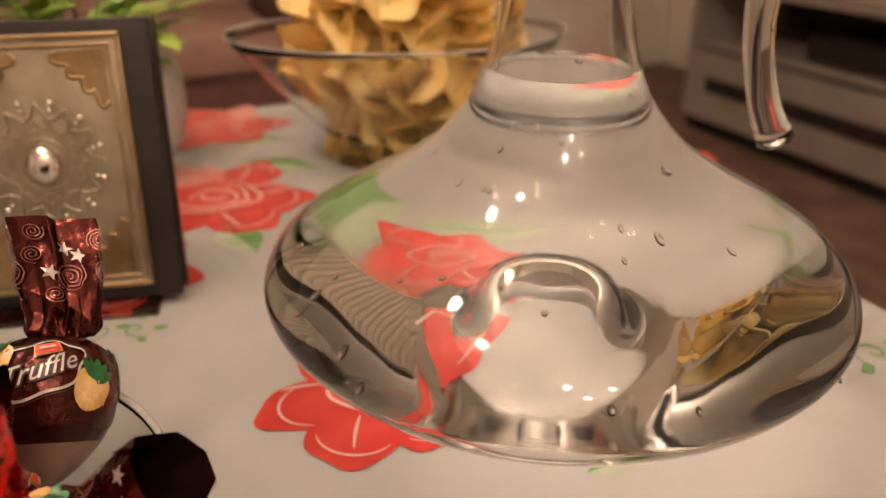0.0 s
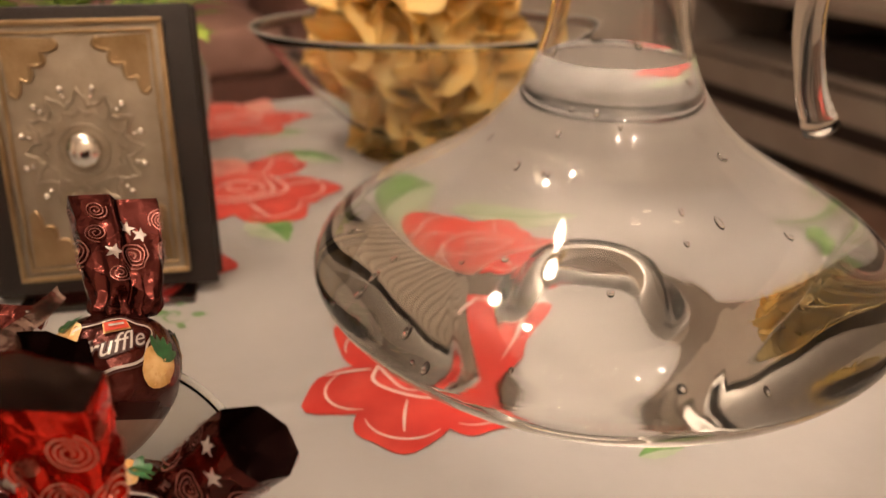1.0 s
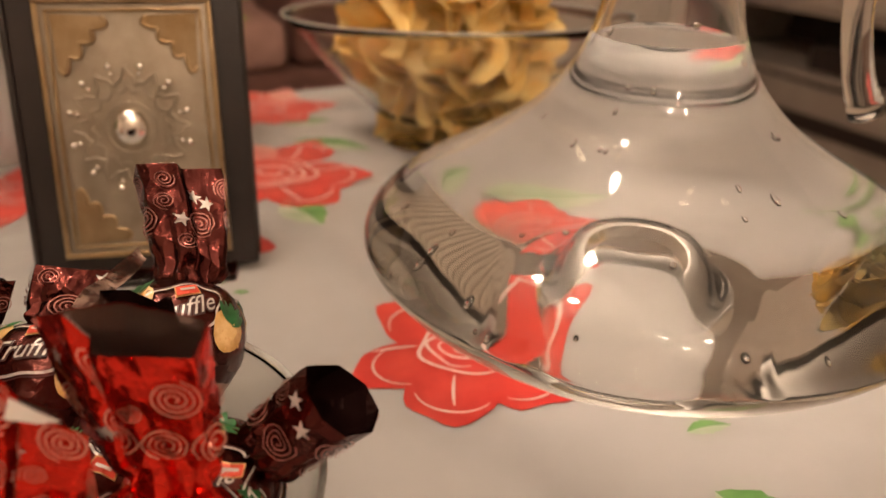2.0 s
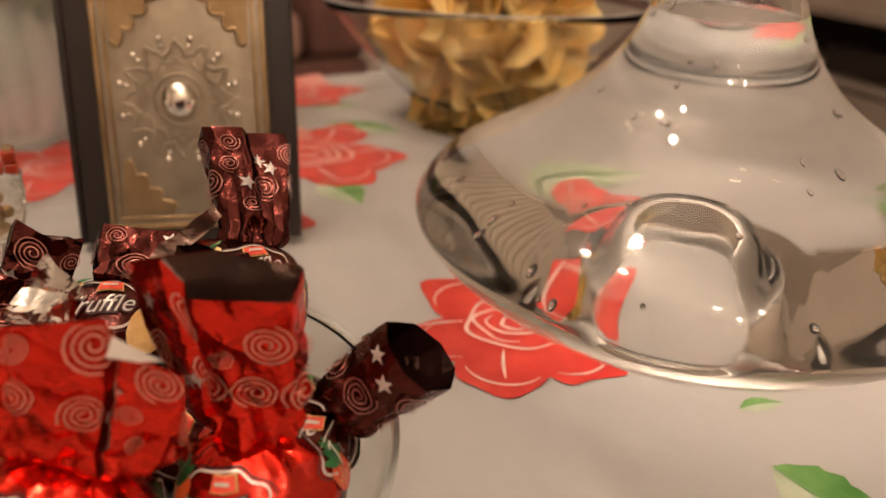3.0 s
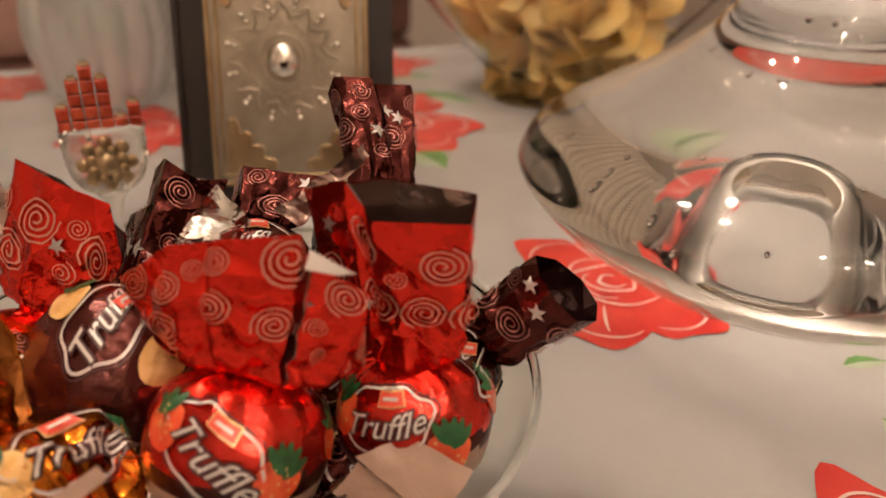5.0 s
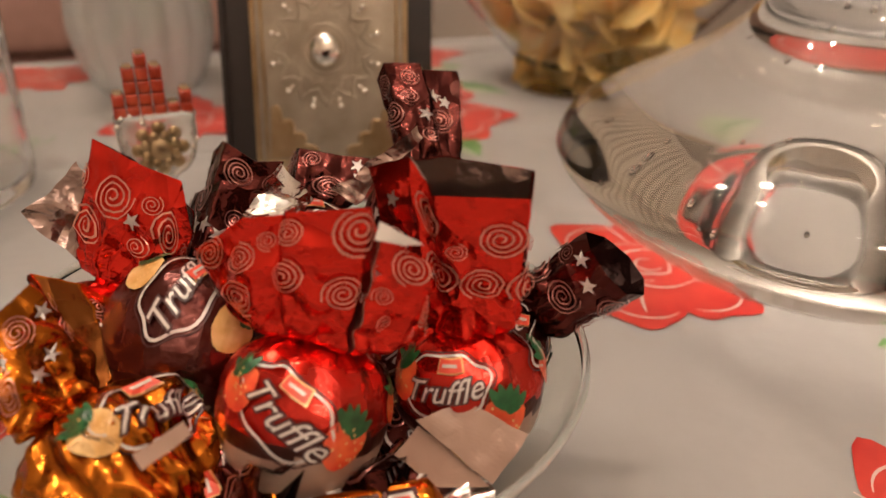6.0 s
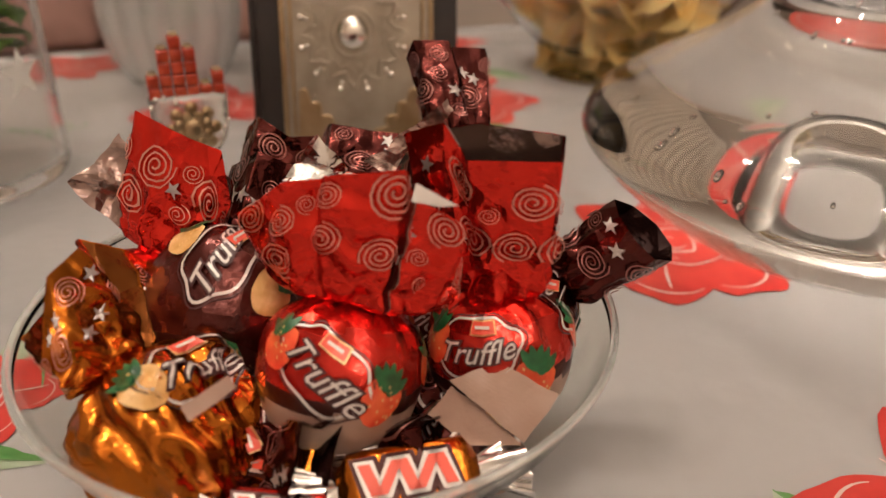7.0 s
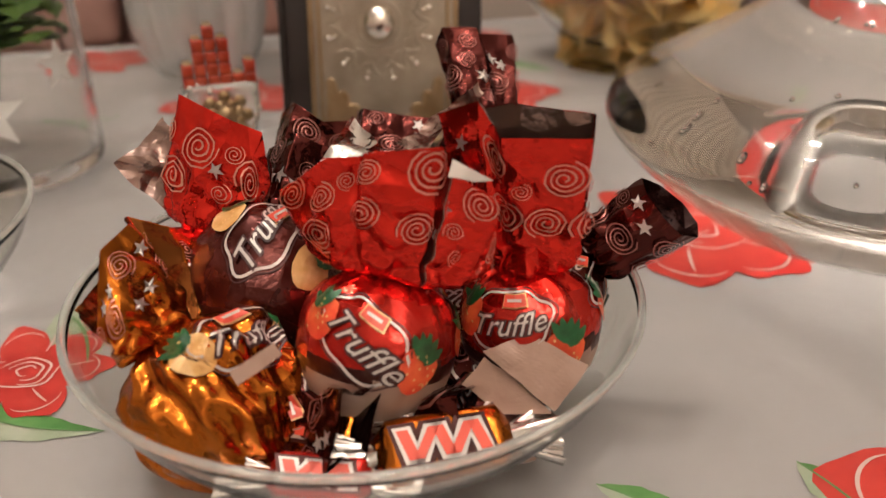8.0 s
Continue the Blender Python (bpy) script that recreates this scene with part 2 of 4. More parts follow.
# ---------------------------------------------------------------- the room
# B0 sets the unseen south wall close, to bounce lamplight onto the table.
A0, A1, B0, B1 = -2.4, 2.78, -1.1, 3.2
solid("floor", Shape().box(A0 - .1, B0 - .1, FLOOR - .1, A1 + .1, B1 + .1, FLOOR), FLOORMAT, ROOM, "brown carpeted floor", kind="structure")
solid("ceiling", Shape().box(A0 - .1, B0 - .1, CEIL, A1 + .1, B1 + .1, CEIL + .1), CEILMAT, ROOM, "plain off-white ceiling", kind="structure")
for nm, q in (("wall_north", (A0, B1, A1, B1 + .1)), ("wall_south_bounce", (A0, B0 - .1, A1, B0)), ("wall_west", (A0 - .1, B0, A0, B1)), ("wall_east", (A1, B0, A1 + .1, B1))):
    solid(nm, Shape().box(q[0], q[1], FLOOR, q[2], q[3], CEIL), WALLMAT, ROOM, "plain warm beige wall", kind="structure")


def curtain(m, width, label):
    c = thing("curtain", m, label, "curtain", "curtains")
    n = int(width / 0.11)
    for k in range(n):
        x = k * 0.11

        def fn(u, v):
            return x + 0.104 * u, 0.020 * math.sin(math.pi * u) * (1 + 0.12 * math.sin(5 * v + k)), -2.3 * v
        part("pleat", Shape().grid(fn, 8, 10), CURTAIN, c)
    part("rail", Shape().tube([(-.05, -.01, .02), (width + .05, -.01, .02)], .014, 10), WOOD, c)


# Unseen west curtain, added for pale stripes in the decanter and soft bounce.
curtain(ROOM @ pose(A0 + 0.06, B1 - 0.3, 1.6, 0, 0, -90), 3.2, "added cream pleated curtain, out of view, hanging to the floor")
curtain(ROOM @ pose(A1 - 0.07, -0.7, 1.6, 0, 0, 90), 3.4, "cream pleated curtain hanging behind the media console")


def sofa():
    s = thing("sofa", ROOM @ pose(-0.7, 2.42, FLOOR), "long dark brown sofa with dusty rose seat cushions", "sofa")
    part("base", Shape().box(-1.5, 0.0, 0.08, 1.5, 0.75, 0.34), SOFA, s, "", True, 0.02)
    part("backrest", Shape().box(-1.5, 0.56, 0.345, 1.5, 0.75, 0.88), CUSHION, s, "dusty rose backrest", True, 0.05)
    for k in range(3):
        part("seat_cushion", Shape().box(-1.28 + k * 0.86, -0.02, 0.345, -0.44 + k * 0.86, 0.55, 0.50), CUSHION, s, "dusty rose seat cushion", True, 0.04)
    for x in (-1.5, 1.30):
        part("armrest", Shape().box(x, 0.0, 0.345, x + 0.2, 0.555, 0.62), SOFA, s, "", True, 0.04)
    for x in (-1.42, 1.36):
        for y in (0.04, 0.66):
            part("leg", Shape().box(x, y, 0.0, x + 0.06, y + 0.06, 0.078), WOOD, s, "", False, 0.004)


sofa()


def console():
    c = thing("media_console", ROOM @ pose(2.12, 0.2, FLOOR), "low silver-grey media console with dark open shelf", "console")
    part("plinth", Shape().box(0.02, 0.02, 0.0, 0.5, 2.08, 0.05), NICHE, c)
    part("top_board", Shape().box(-0.01, -0.01, 0.53, 0.52, 2.11, 0.565), CONSOLE, c, "", False, 0.004)
    part("middle_board", Shape().box(0.0, 0.03, 0.325, 0.47, 2.07, 0.345), CONSOLE, c, "", False, 0.003)
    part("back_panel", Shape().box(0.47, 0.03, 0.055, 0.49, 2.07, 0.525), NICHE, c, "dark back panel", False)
    for y in (0.0, 2.075):
        part("side_panel", Shape().box(0.0, y, 0.055, 0.5, y + 0.025, 0.525), CONSOLE, c, "", False, 0.003)
    for k in range(2):
        y = 0.035 + k * 1.02
        d = part("drawer_front", Shape().box(-0.018, y, 0.06, 0.0, y + 1.01, 0.315), CONSOLE, c, "", False, 0.004)
        # Raised strip whose near-black colour draws the shade of a handle recess.
        part("slot_shade", Shape().box(-0.024, y + 0.1, 0.17, -0.019, y + 0.91, 0.225), NICHE, d, "dark raised strip drawn as a shaded handle recess", False, 0.002)
    part("media_box", Shape().box(0.05, 0.5, 0.35, 0.4, 1.6, 0.43), NICHE, c, "black media box", False, 0.004)


console()


def ceiling_lamp(place, strength, k=1.0):
    c = thing("ceiling_lamp", Matrix.Translation(place), "hanging ceiling lamp with three warm glowing globes", "lamp", "ceiling lamps")
    glow = bpy.data.materials.new("warm_shade")
    glow.use_nodes = True
    b = glow.node_tree.nodes["Principled BSDF"]
    b.inputs["Base Color"].default_value = (0.9, 0.85, 0.75, 1)
    b.inputs["Emission Color"].default_value = (1.0, 0.745, 0.570, 1)
    b.inputs["Emission Strength"].default_value = strength
    for i in range(3):
        a = math.tau * i / 3 + 0.5
        p = Vector((0.2 * math.cos(a), 0.2 * math.sin(a), 0.0))
        part("arm", Shape().tube(spline([(0, 0, 0.16), p * 0.5 + Vector((0, 0, 0.17)), p + Vector((0, 0, 0.09))], 8), 0.008, 8), GILT, c)
        part("shade", Shape().lathe([(r * k, z * k if z < .03 else z) for r, z in ((0.001, -0.028), (0.020, -0.022), (0.030, -0.003), (0.028, 0.014), (0.017, 0.040), (0.012, 0.085))], 24), glow, c, "glowing glass globe").location = p
    part("rod", Shape().tube([(0, 0, 0.12), (0, 0, CEIL - place.z)], 0.01, 8), GILT, c)


ceiling_lamp(LAMPS[0], 165.0)
ceiling_lamp(LAMPS[1], 255.0, 1.2)


# ---------------------------------------------------------------- table and cloth
TA0, TA1, TB0, TB1 = -1.15, 0.297, -0.42, 0.624


def table():
    t = thing("dining_table", ROOM, "dark wooden table under a printed tablecloth", "table")
    part("tabletop", Shape().box(TA0 + .004, TB0 + .004, -0.034, TA1 - .004, TB1 - .004, -0.003), WOOD, t, "", False, 0.003)
    for a in (TA0 + .06, TA1 - .12):
        for b in (TB0 + .06, TB1 - .12):
            part("leg", Shape().box(a, b, FLOOR, a + .06, b + .06, -0.035), WOOD, t, "", False, 0.004)


table()


def cloth_shape():
    """A sheet over the table with a hanging, slightly waved border."""
    s = Shape()
    n, m, drop = 60, 60, 0.2
    s.grid(lambda u, v: (TA0 + (TA1 - TA0) * u, TB0 + (TB1 - TB0) * v, 0.0), n, m)
    corners = [(TA0, TB0), (TA1, TB0), (TA1, TB1), (TA0, TB1)]
    for i in range(4):
        (ax, ay), (bx, by) = corners[i], corners[(i + 1) % 4]
        ox, oy = (by - ay), -(bx - ax)
        q = math.hypot(ox, oy)
        ox, oy = ox / q, oy / q

        def fn(u, v):
            wave = v * (0.012 * math.sin(u * q * 40 + i) + 0.02)
            return ax + (bx - ax) * u + ox * (0.004 * min(1, v * 6) + wave), ay + (by - ay) * u + oy * (0.004 * min(1, v * 6) + wave), -drop * v
        s.grid(fn, 60, 8)
    return s


CLOTHOB = thing("tablecloth", ROOM, "white vinyl tablecloth printed with red roses and green leaves", "tablecloth")
sheet = part("sheet", cloth_shape(), CLOTH, CLOTHOB)
weld = bmesh.new()
weld.from_mesh(sheet.data)
bmesh.ops.remove_doubles(weld, verts=weld.verts[:], dist=0.0005)
weld.to_mesh(sheet.data)
weld.free()
UNROOM = ROOM.inverted()


def flat(shape, name, mats, label):
    """A print on the cloth, from a shape laid out in the world's plan."""
    shape.v = [tuple(UNROOM @ Vector(p)) for p in shape.v]
    return part(name, shape, mats, CLOTHOB, label, False)


def blob(s, cx, cy, outline, z, k):
    """A filled outline round a centre."""
    n = len(outline)
    s.add([(cx, cy, z)] + [(x, y, z) for x, y in outline], [(0, 1 + i, 1 + (i + 1) % n) for i in range(n)], k)


def strip(s, pts, width, z, k, taper=True):
    n = len(pts)
    verts = []
    for i in range(n):
        a, b = Vector(pts[max(i - 1, 0)]), Vector(pts[min(i + 1, n - 1)])
        d = (b - a).normalized()
        w = width * 0.5 * ((0.35 + 0.65 * math.sin(math.pi * i / (n - 1))) if taper else 1)
        p = Vector(pts[i])
        verts += [(p.x - d.y * w, p.y + d.x * w, z), (p.x + d.y * w, p.y - d.x * w, z)]
    s.add(verts, [(2 * i, 2 * i + 1, 2 * i + 3, 2 * i + 2) for i in range(n - 1)], k)


def rose_print(cx, cy, r, turn, seed):
    rnd = random.Random(seed)
    s = Shape()
    z = 0.0005
    petals = 6
    for i in range(petals):
        a = turn + math.tau * i / petals + rnd.uniform(-.15, .15)
        d = r * rnd.uniform(.56, .66)
        px, py = cx + d * math.cos(a), cy + d * math.sin(a)
        w, l = r * rnd.uniform(.32, .42), r * rnd.uniform(.34, .44)
        out = []
        for j in range(28):
            b = math.tau * j / 28
            x, y = l * math.cos(b) * (1 + .10 * math.sin(3 * b + i) + .42 * max(0, math.cos(b - .25)) ** 8 + .22 * max(0, math.cos(b + 1.1)) ** 12), w * math.sin(b) * (1 + .08 * math.cos(2 * b + seed))
            out.append((px + x * math.cos(a) - y * math.sin(a), py + x * math.sin(a) + y * math.cos(a)))
        blob(s, px, py, out, z + .00003 * i, 1 if seed in (2, 3) and i == 1 else 0)
        arc = [(px + l * .8 * math.cos(b) * math.cos(a) - w * .8 * math.sin(b) * math.sin(a), py + l * .8 * math.cos(b) * math.sin(a) + w * .8 * math.sin(b) * math.cos(a)) for b in [(-1.2 + 2.4 * j / 14) for j in range(15)]]
        strip(s, arc, r * .024, z + .00035, 2)
    core = [(cx + r * .44 * math.cos(math.tau * j / 32) * (1 + .12 * math.sin(5 * math.tau * j / 32)), cy + r * .44 * math.sin(math.tau * j / 32)) for j in range(32)]
    blob(s, cx, cy, core, z + .00025, 0)
    for q in range(4):
        rr, st = r * (.12 + .11 * q), rnd.uniform(0, 6)
        arc = [(cx + rr * (1 + .12 * math.sin(3 * b)) * math.cos(b + st), cy + rr * (.85 + .1 * math.sin(2 * b)) * math.sin(b + st)) for b in [4.6 * j / 22 for j in range(23)]]
        strip(s, arc, r * .034, z + .00045, 2)
    for q in range(5):
        a = turn + 1.3 * q
        arc = [(cx + r * t * math.cos(a + .3 * t), cy + r * t * math.sin(a + .3 * t)) for t in [.45 + .4 * j / 8 for j in range(9)]]
        strip(s, arc, r * .03, z + .0005, 2)
    flat(s, "rose_print", [ROSE, PINK, VEIN], "printed red rose with pale outlines")


def leaf_print(x0, y0, x1, y1, width, bend=0.0, pale=0):
    """A pointed leaf between two tips, with a midrib and a paler half."""
    s = Shape()
    a, b = Vector((x0, y0)), Vector((x1, y1))
    d = b - a
    nrm = Vector((-d.y, d.x)).normalized()
    n = 14
    mid = [a + d * t + nrm * bend * math.sin(math.pi * t) for t in [i / n for i in range(n + 1)]]
    for side, k in ((1, pale), (-1, 1)):
        verts = []
        for i, p in enumerate(mid):
            w = width * .5 * math.sin(math.pi * (i / n) ** .85) * (1 + .08 * math.sin(i * 2.1))
            q = p + nrm * w * side
            verts += [(p.x, p.y, .0004), (q.x, q.y, .0004)]
        s.add(verts, [(2 * i, 2 * i + 1, 2 * i + 3, 2 * i + 2) for i in range(n)], k)
    strip(s, [tuple(p) for p in mid], width * .06, .0007, 2)
    flat(s, "leaf_print", [LEAF, PALE, VINE], "printed green leaf")


def vine_print(x, y, size, turn, seed):
    rnd = random.Random(seed)
    s = Shape()
    for q in range(3):
        a0 = turn + 1.9 * q
        ox, oy = x + size * .6 * math.cos(a0), y + size * .6 * math.sin(a0)
        arc = [(ox + size * .5 * math.exp(-.28 * b) * math.cos(a0 + b * (1 if q % 2 else -1)), oy + size * .5 * math.exp(-.28 * b) * math.sin(a0 + b * (1 if q % 2 else -1))) for b in [7.5 * j / 40 for j in range(41)]]
        strip(s, arc, size * .075, .0005, 0)
        for j in range(3):
            b = rnd.uniform(0, 6.28)
            lx, ly = ox + size * .62 * math.cos(b), oy + size * .62 * math.sin(b)
            blob(s, lx, ly, [(lx + size * .13 * math.cos(c) * (1.5 if abs(math.cos(c - b)) > .7 else .7), ly + size * .13 * math.sin(c)) for c in [math.tau * i / 12 for i in range(12)]], .0005, 0)
    flat(s, "vine_print", [VINE], "printed green scrolling vine")


rose_print(-0.024, 0.238, 0.043, 0.4, 1)
rose_print(0.013, 0.296, 0.024, 0.9, 10)
rose_print(-0.135, 0.424, 0.058, 1.1, 2)
rose_print(-0.172, 0.565, 0.050, 0.2, 3)
rose_print(-0.160, 0.328, 0.040, 0.9, 4)
rose_print(0.032, 0.087, 0.046, 0.6, 5)
rose_print(-0.238, 0.117, 0.022, 0.1, 6)
rose_print(-0.270, 0.385, 0.042, 0.7, 7)
rose_print(-0.395, 0.455, 0.032, 0.3, 8)
rose_print(0.15, 0.47, 0.035, 1.7, 9)
leaf_print(-0.120, 0.379, -0.094, 0.350, 0.024, 0.002)
leaf_print(-0.132, 0.486, -0.078, 0.470, 0.022, 0.003)
leaf_print(-0.145, 0.522, -0.112, 0.536, 0.018, 0.002)
leaf_print(0.046, 0.190, 0.062, 0.194, 0.007, 0.001)
leaf_print(0.0465, 0.163, 0.072, 0.140, 0.026, -0.003)
leaf_print(-0.0205, 0.1055, -0.004, 0.078, 0.014, 0.002)
leaf_print(-0.072, 0.0915, -0.045, 0.075, 0.010, 0.002)
leaf_print(-0.252, 0.102, -0.202, 0.0955, 0.012, -0.004)
leaf_print(-0.246, 0.150, -0.222, 0.122, 0.020, 0.003, 1)
leaf_print(-0.028, 0.300, 0.012, 0.335, 0.022, 0.004)
leaf_print(0.010, 0.322, 0.052, 0.330, 0.020, -0.003, 1)
vine_print(0.178, 0.268, 0.022, 0.4, 1)
vine_print(0.12, 0.315, 0.018, 1.4, 2)
vine_print(-0.138, 0.283, 0.016, 2.0, 3)
vine_print(-0.19, 0.22, 0.02, 0.0, 4)
vine_print(-0.34, 0.33, 0.02, 1.0, 5)


# ---------------------------------------------------------------- decanter
DEC = [(r * .992, z * .955) for r, z in ((.0350, 0), (.0405, .0008), (.0475, .0027), (.0570, .0064), (.0675, .0121), (.0800, .0210), (.0930, .0315), (.1010, .0405), (.1035, .0475), (.1005, .0550), (.0930, .0625), (.0790, .0715), (.0610, .0820), (.0450, .0935), (.0335, .1065), (.0262, .1205), (.0220, .1370), (.0200, .1580), (.0195, .1850), (.0215, .2050), (.0270, .2180))]
PUNT = [(.0001, .0234), (.0078, .0232), (.0132, .0217), (.0172, .0182), (.0202, .0122), (.0234, .0060), (.0266, .0022), (.0298, .0005)]
LEVEL = .1160


def decanter():
    d = thing("decanter", pose(0.0395, 0.252, 0.0), "wide-bottomed clear glass decanter filled with water", "decanter")
    n = 96
    outer = [(p.x, p.y) for p in spline(DEC, 76)]
    wall = .0022
    inner = []
    for i, (r, z) in enumerate(outer):
        a, b = outer[max(i - 1, 0)], outer[min(i + 1, len(outer) - 1)]
        t = Vector((b[0] - a[0], b[1] - a[1])).normalized()
        inner.append((r - t.y * wall, z + t.x * wall * 1.4))
    inner = [q for q in inner if q[0] < 0.5 and q[1] > .004]
    punt_in = [(p.x, p.y) for p in spline([(r * 1.06 + .0012, z + .0024) for r, z in PUNT[:-2]] + [(.0305, .0046), (.0345, .0042), (.0388, .0052)], 40)]
    punt_in[0] = (.0001, punt_in[0][1])
    punt_out = [(p.x, p.y) for p in spline([*PUNT, (.0325, .00005), DEC[0]], 30)]
    low = [q for q in inner if q[1] <= LEVEL and (q[0] > .0405 or q[1] > .03)]
    high = [q for q in inner if q[1] >= LEVEL - .0001]
    cut = (low[-1][0] + (high[0][0] - low[-1][0]) * .5, LEVEL)
    body = part("body", Shape().lathe(punt_out[:-1] + outer + list(reversed(high)) + [cut], n), CLEAR, d)
    # the handle hangs from the rim and ends free
    path = spline([(.022, 0, .206), (.046, .002, .222), (.062, .004, .206), (.066, .005, .165), (.064, .005, .130), (.069, .005, .105), (.0765, .005, .0885)], 40)
    h = part("handle", Shape().tube(path, [.0062 + .0012 * math.sin(i * .16) for i in range(41)], 18), CLEAR, d, "curved glass handle with a free lower end")
    # the water has the inside's shape, with its level in the neck
    w = Shape()
    w.lathe([cut] + list(reversed(low)) + list(reversed(punt_in)), n, 1)
    w.lathe([(cut[0] * q / 12, LEVEL + .0009 * max(0, q - 10) ** 2 / 4 - (.0009 if q > 0 else .0009)) for q in range(12, 0, -1)] + [(.0001, LEVEL - .0009)], n, 0)
    me = w.mesh("water", [WATER, WET])
    water = tagged(new("water", me), "clear still water filling a glass decanter", "water")
    water.matrix_basis = pose(0.0395, 0.252, 0.0)
    for ob in (body, h, water):
        ob.visible_shadow = False
    rnd = random.Random(5)
    bead = Shape().ball((0, 0, 0), 1.0, 12).mesh("droplet", CLEAR)
    for i in range(34):
        r, z = outer[rnd.randrange(30, 60)]
        a = rnd.uniform(3.3, 5.6)
        q = rnd.uniform(.0006, .0014)
        o = new("droplet", bead)
        o.parent = d
        o.matrix_basis = Matrix.Translation((r * math.cos(a), r * math.sin(a), z)) @ pose(0, 0, 0, 0, rnd.uniform(20, 60), math.degrees(a)) @ Matrix.Diagonal((q * rnd.uniform(1, 2.2), q, q * .7, 1))
        o.visible_shadow = False


decanter()


def glass_bowl(name, m, rim, height, foot, label, wall=.0008, lip=.0010, straight=False, edge=BEAD, glass=BOWLGLASS):
    b = thing(name, m, label, "bowl", "glass bowls")
    if straight:
        out = [(.0001, .004), (foot * .7, .003), (foot, 0), (foot * 1.04, .003), (foot * .96, .012), (foot * 1.05, .016), (foot + (rim - foot) * .5, height * .55), (rim, height)]
    else:
        out = [(.0001, .002), (foot * .8, .0015), (foot, 0), (foot * 1.08, .003), (foot * 1.25, .006), (rim * .80, height * .40), (rim * .93, height * .70), (rim, height)]
    o = [(p.x, max(p.y, 0)) for p in spline(out, 44)]
    base = .006 if not straight else .018
    ins = [(r - wall * (1 - .55 * z / height), z + wall * .6) for r, z in o if z > base + .001 and r > foot]
    ins = [q for q in ins if q[1] < height - .001] + [(rim - wall * .65, height)]
    top = [(rim - wall * .2, height + .0001)]
    prof = o + top + list(reversed(ins)) + [(ins[0][0] * .6, base), (.0001, base)]
    s = Shape().lathe(prof, 96)
    body = part("body", s, glass, b)
    bead = Shape()
    bead.lathe([(rim - wall * .2 + lip * math.cos(q), height + lip + .0002 + lip * math.sin(q)) for q in [-math.pi / 2 + math.tau * i / 16 for i in range(17)]], 128)
    part("rim_bead", bead, edge, b, "rounded glass rim").visible_shadow = False
    body.visible_shadow = False
    return b


CB = Vector((-.1360, .1225, 0))
glass_bowl("candy_bowl", Matrix.Translation(CB), .0738, .0365, .034, "round clear glass bowl heaped with wrapped candies")
glass_bowl("glass_bowl", pose(-.319, .126, 0), .0738, .0365, .034, "round clear glass bowl standing empty on the cloth")
CHB = Vector((-.028, .490, 0))
OVAL = .64                              # the bowl is wider than it is deep
glass_bowl("chip_bowl", Matrix.Translation(CHB) @ Matrix.Diagonal((1, OVAL, 1, 1)), .106, .083, .040, "oval clear glass bowl full of potato chips", .0009, .0006, True, PALEBEAD, THIN)


# ---------------------------------------------------------------- chips
def chip_mesh(seed):
    rnd = random.Random(seed)
    rx, ry = rnd.uniform(.020, .028), rnd.uniform(.017, .023)
    bx, by, tw = rnd.uniform(-9, 14), rnd.uniform(4, 16), rnd.uniform(-6, 6)
    ph = rnd.uniform(0, 6)
    s = Shape()

    def f(u, v, side):
        a = math.tau * u
        w = v * (1 + .07 * math.sin(3 * a + ph) + .04 * math.sin(7 * a + ph))
        x, y = rx * w * math.cos(a), ry * w * math.sin(a)
        return x, y, bx * x * x + by * y * y + tw * x * y + .0012 * math.sin(x * 260 + ph) * v + side * .0007 * (1 - .7 * v ** 6)
    s.grid(lambda u, v: f(u, .02 + .98 * v, 1), 24, 6, 0, True)
    s.grid(lambda u, v: f(1 - u, .02 + .98 * v, -1), 24, 6, 0, True)
    n = len(s.v) // 2
    s.add([], [])
    top = [6 * 24 + i for i in range(24)]
    bot = [n + 6 * 24 + (24 - i) % 24 for i in range(24)]
    s.f += [(top[i], bot[i], bot[(i + 1) % 24], top[(i + 1) % 24]) for i in range(24)]
    s.k += [0] * 24
    return s.mesh("potato_chip", CHIP)


CHIPS = [chip_mesh(40 + i) for i in range(9)]
rnd = random.Random(11)


def chip(place, turn):
    c = new("potato_chip", CHIPS[rnd.randrange(9)])
    c.matrix_basis = Matrix.Translation(CHB + place) @ turn
    tagged(c, "curled golden potato chip in the glass bowl", "chip", "chips in the bowl")


for layer in range(12):
    z = .0215 + layer * .0100
    if z < .080:
        rad = min(.040 + z / .082 * .066 - .0240, .064)
    else:
        rad = .066 * math.sqrt(max(0.02, 1 - ((z - .080) / .062) ** 2)) - .006
    k = max(2, int(4 + rad * 150))
    for i in range(k):
        a = math.tau * (i + rnd.random() * .7) / k + layer
        rr = rad * math.sqrt(rnd.uniform(.35, 1))
        chip(Vector((rr * math.cos(a), rr * OVAL * math.sin(a), z + rnd.uniform(-.004, .004))), Euler((rnd.uniform(-1.1, 1.1), rnd.uniform(-1.1, 1.1), rnd.uniform(0, 6.28))).to_matrix().to_4x4())


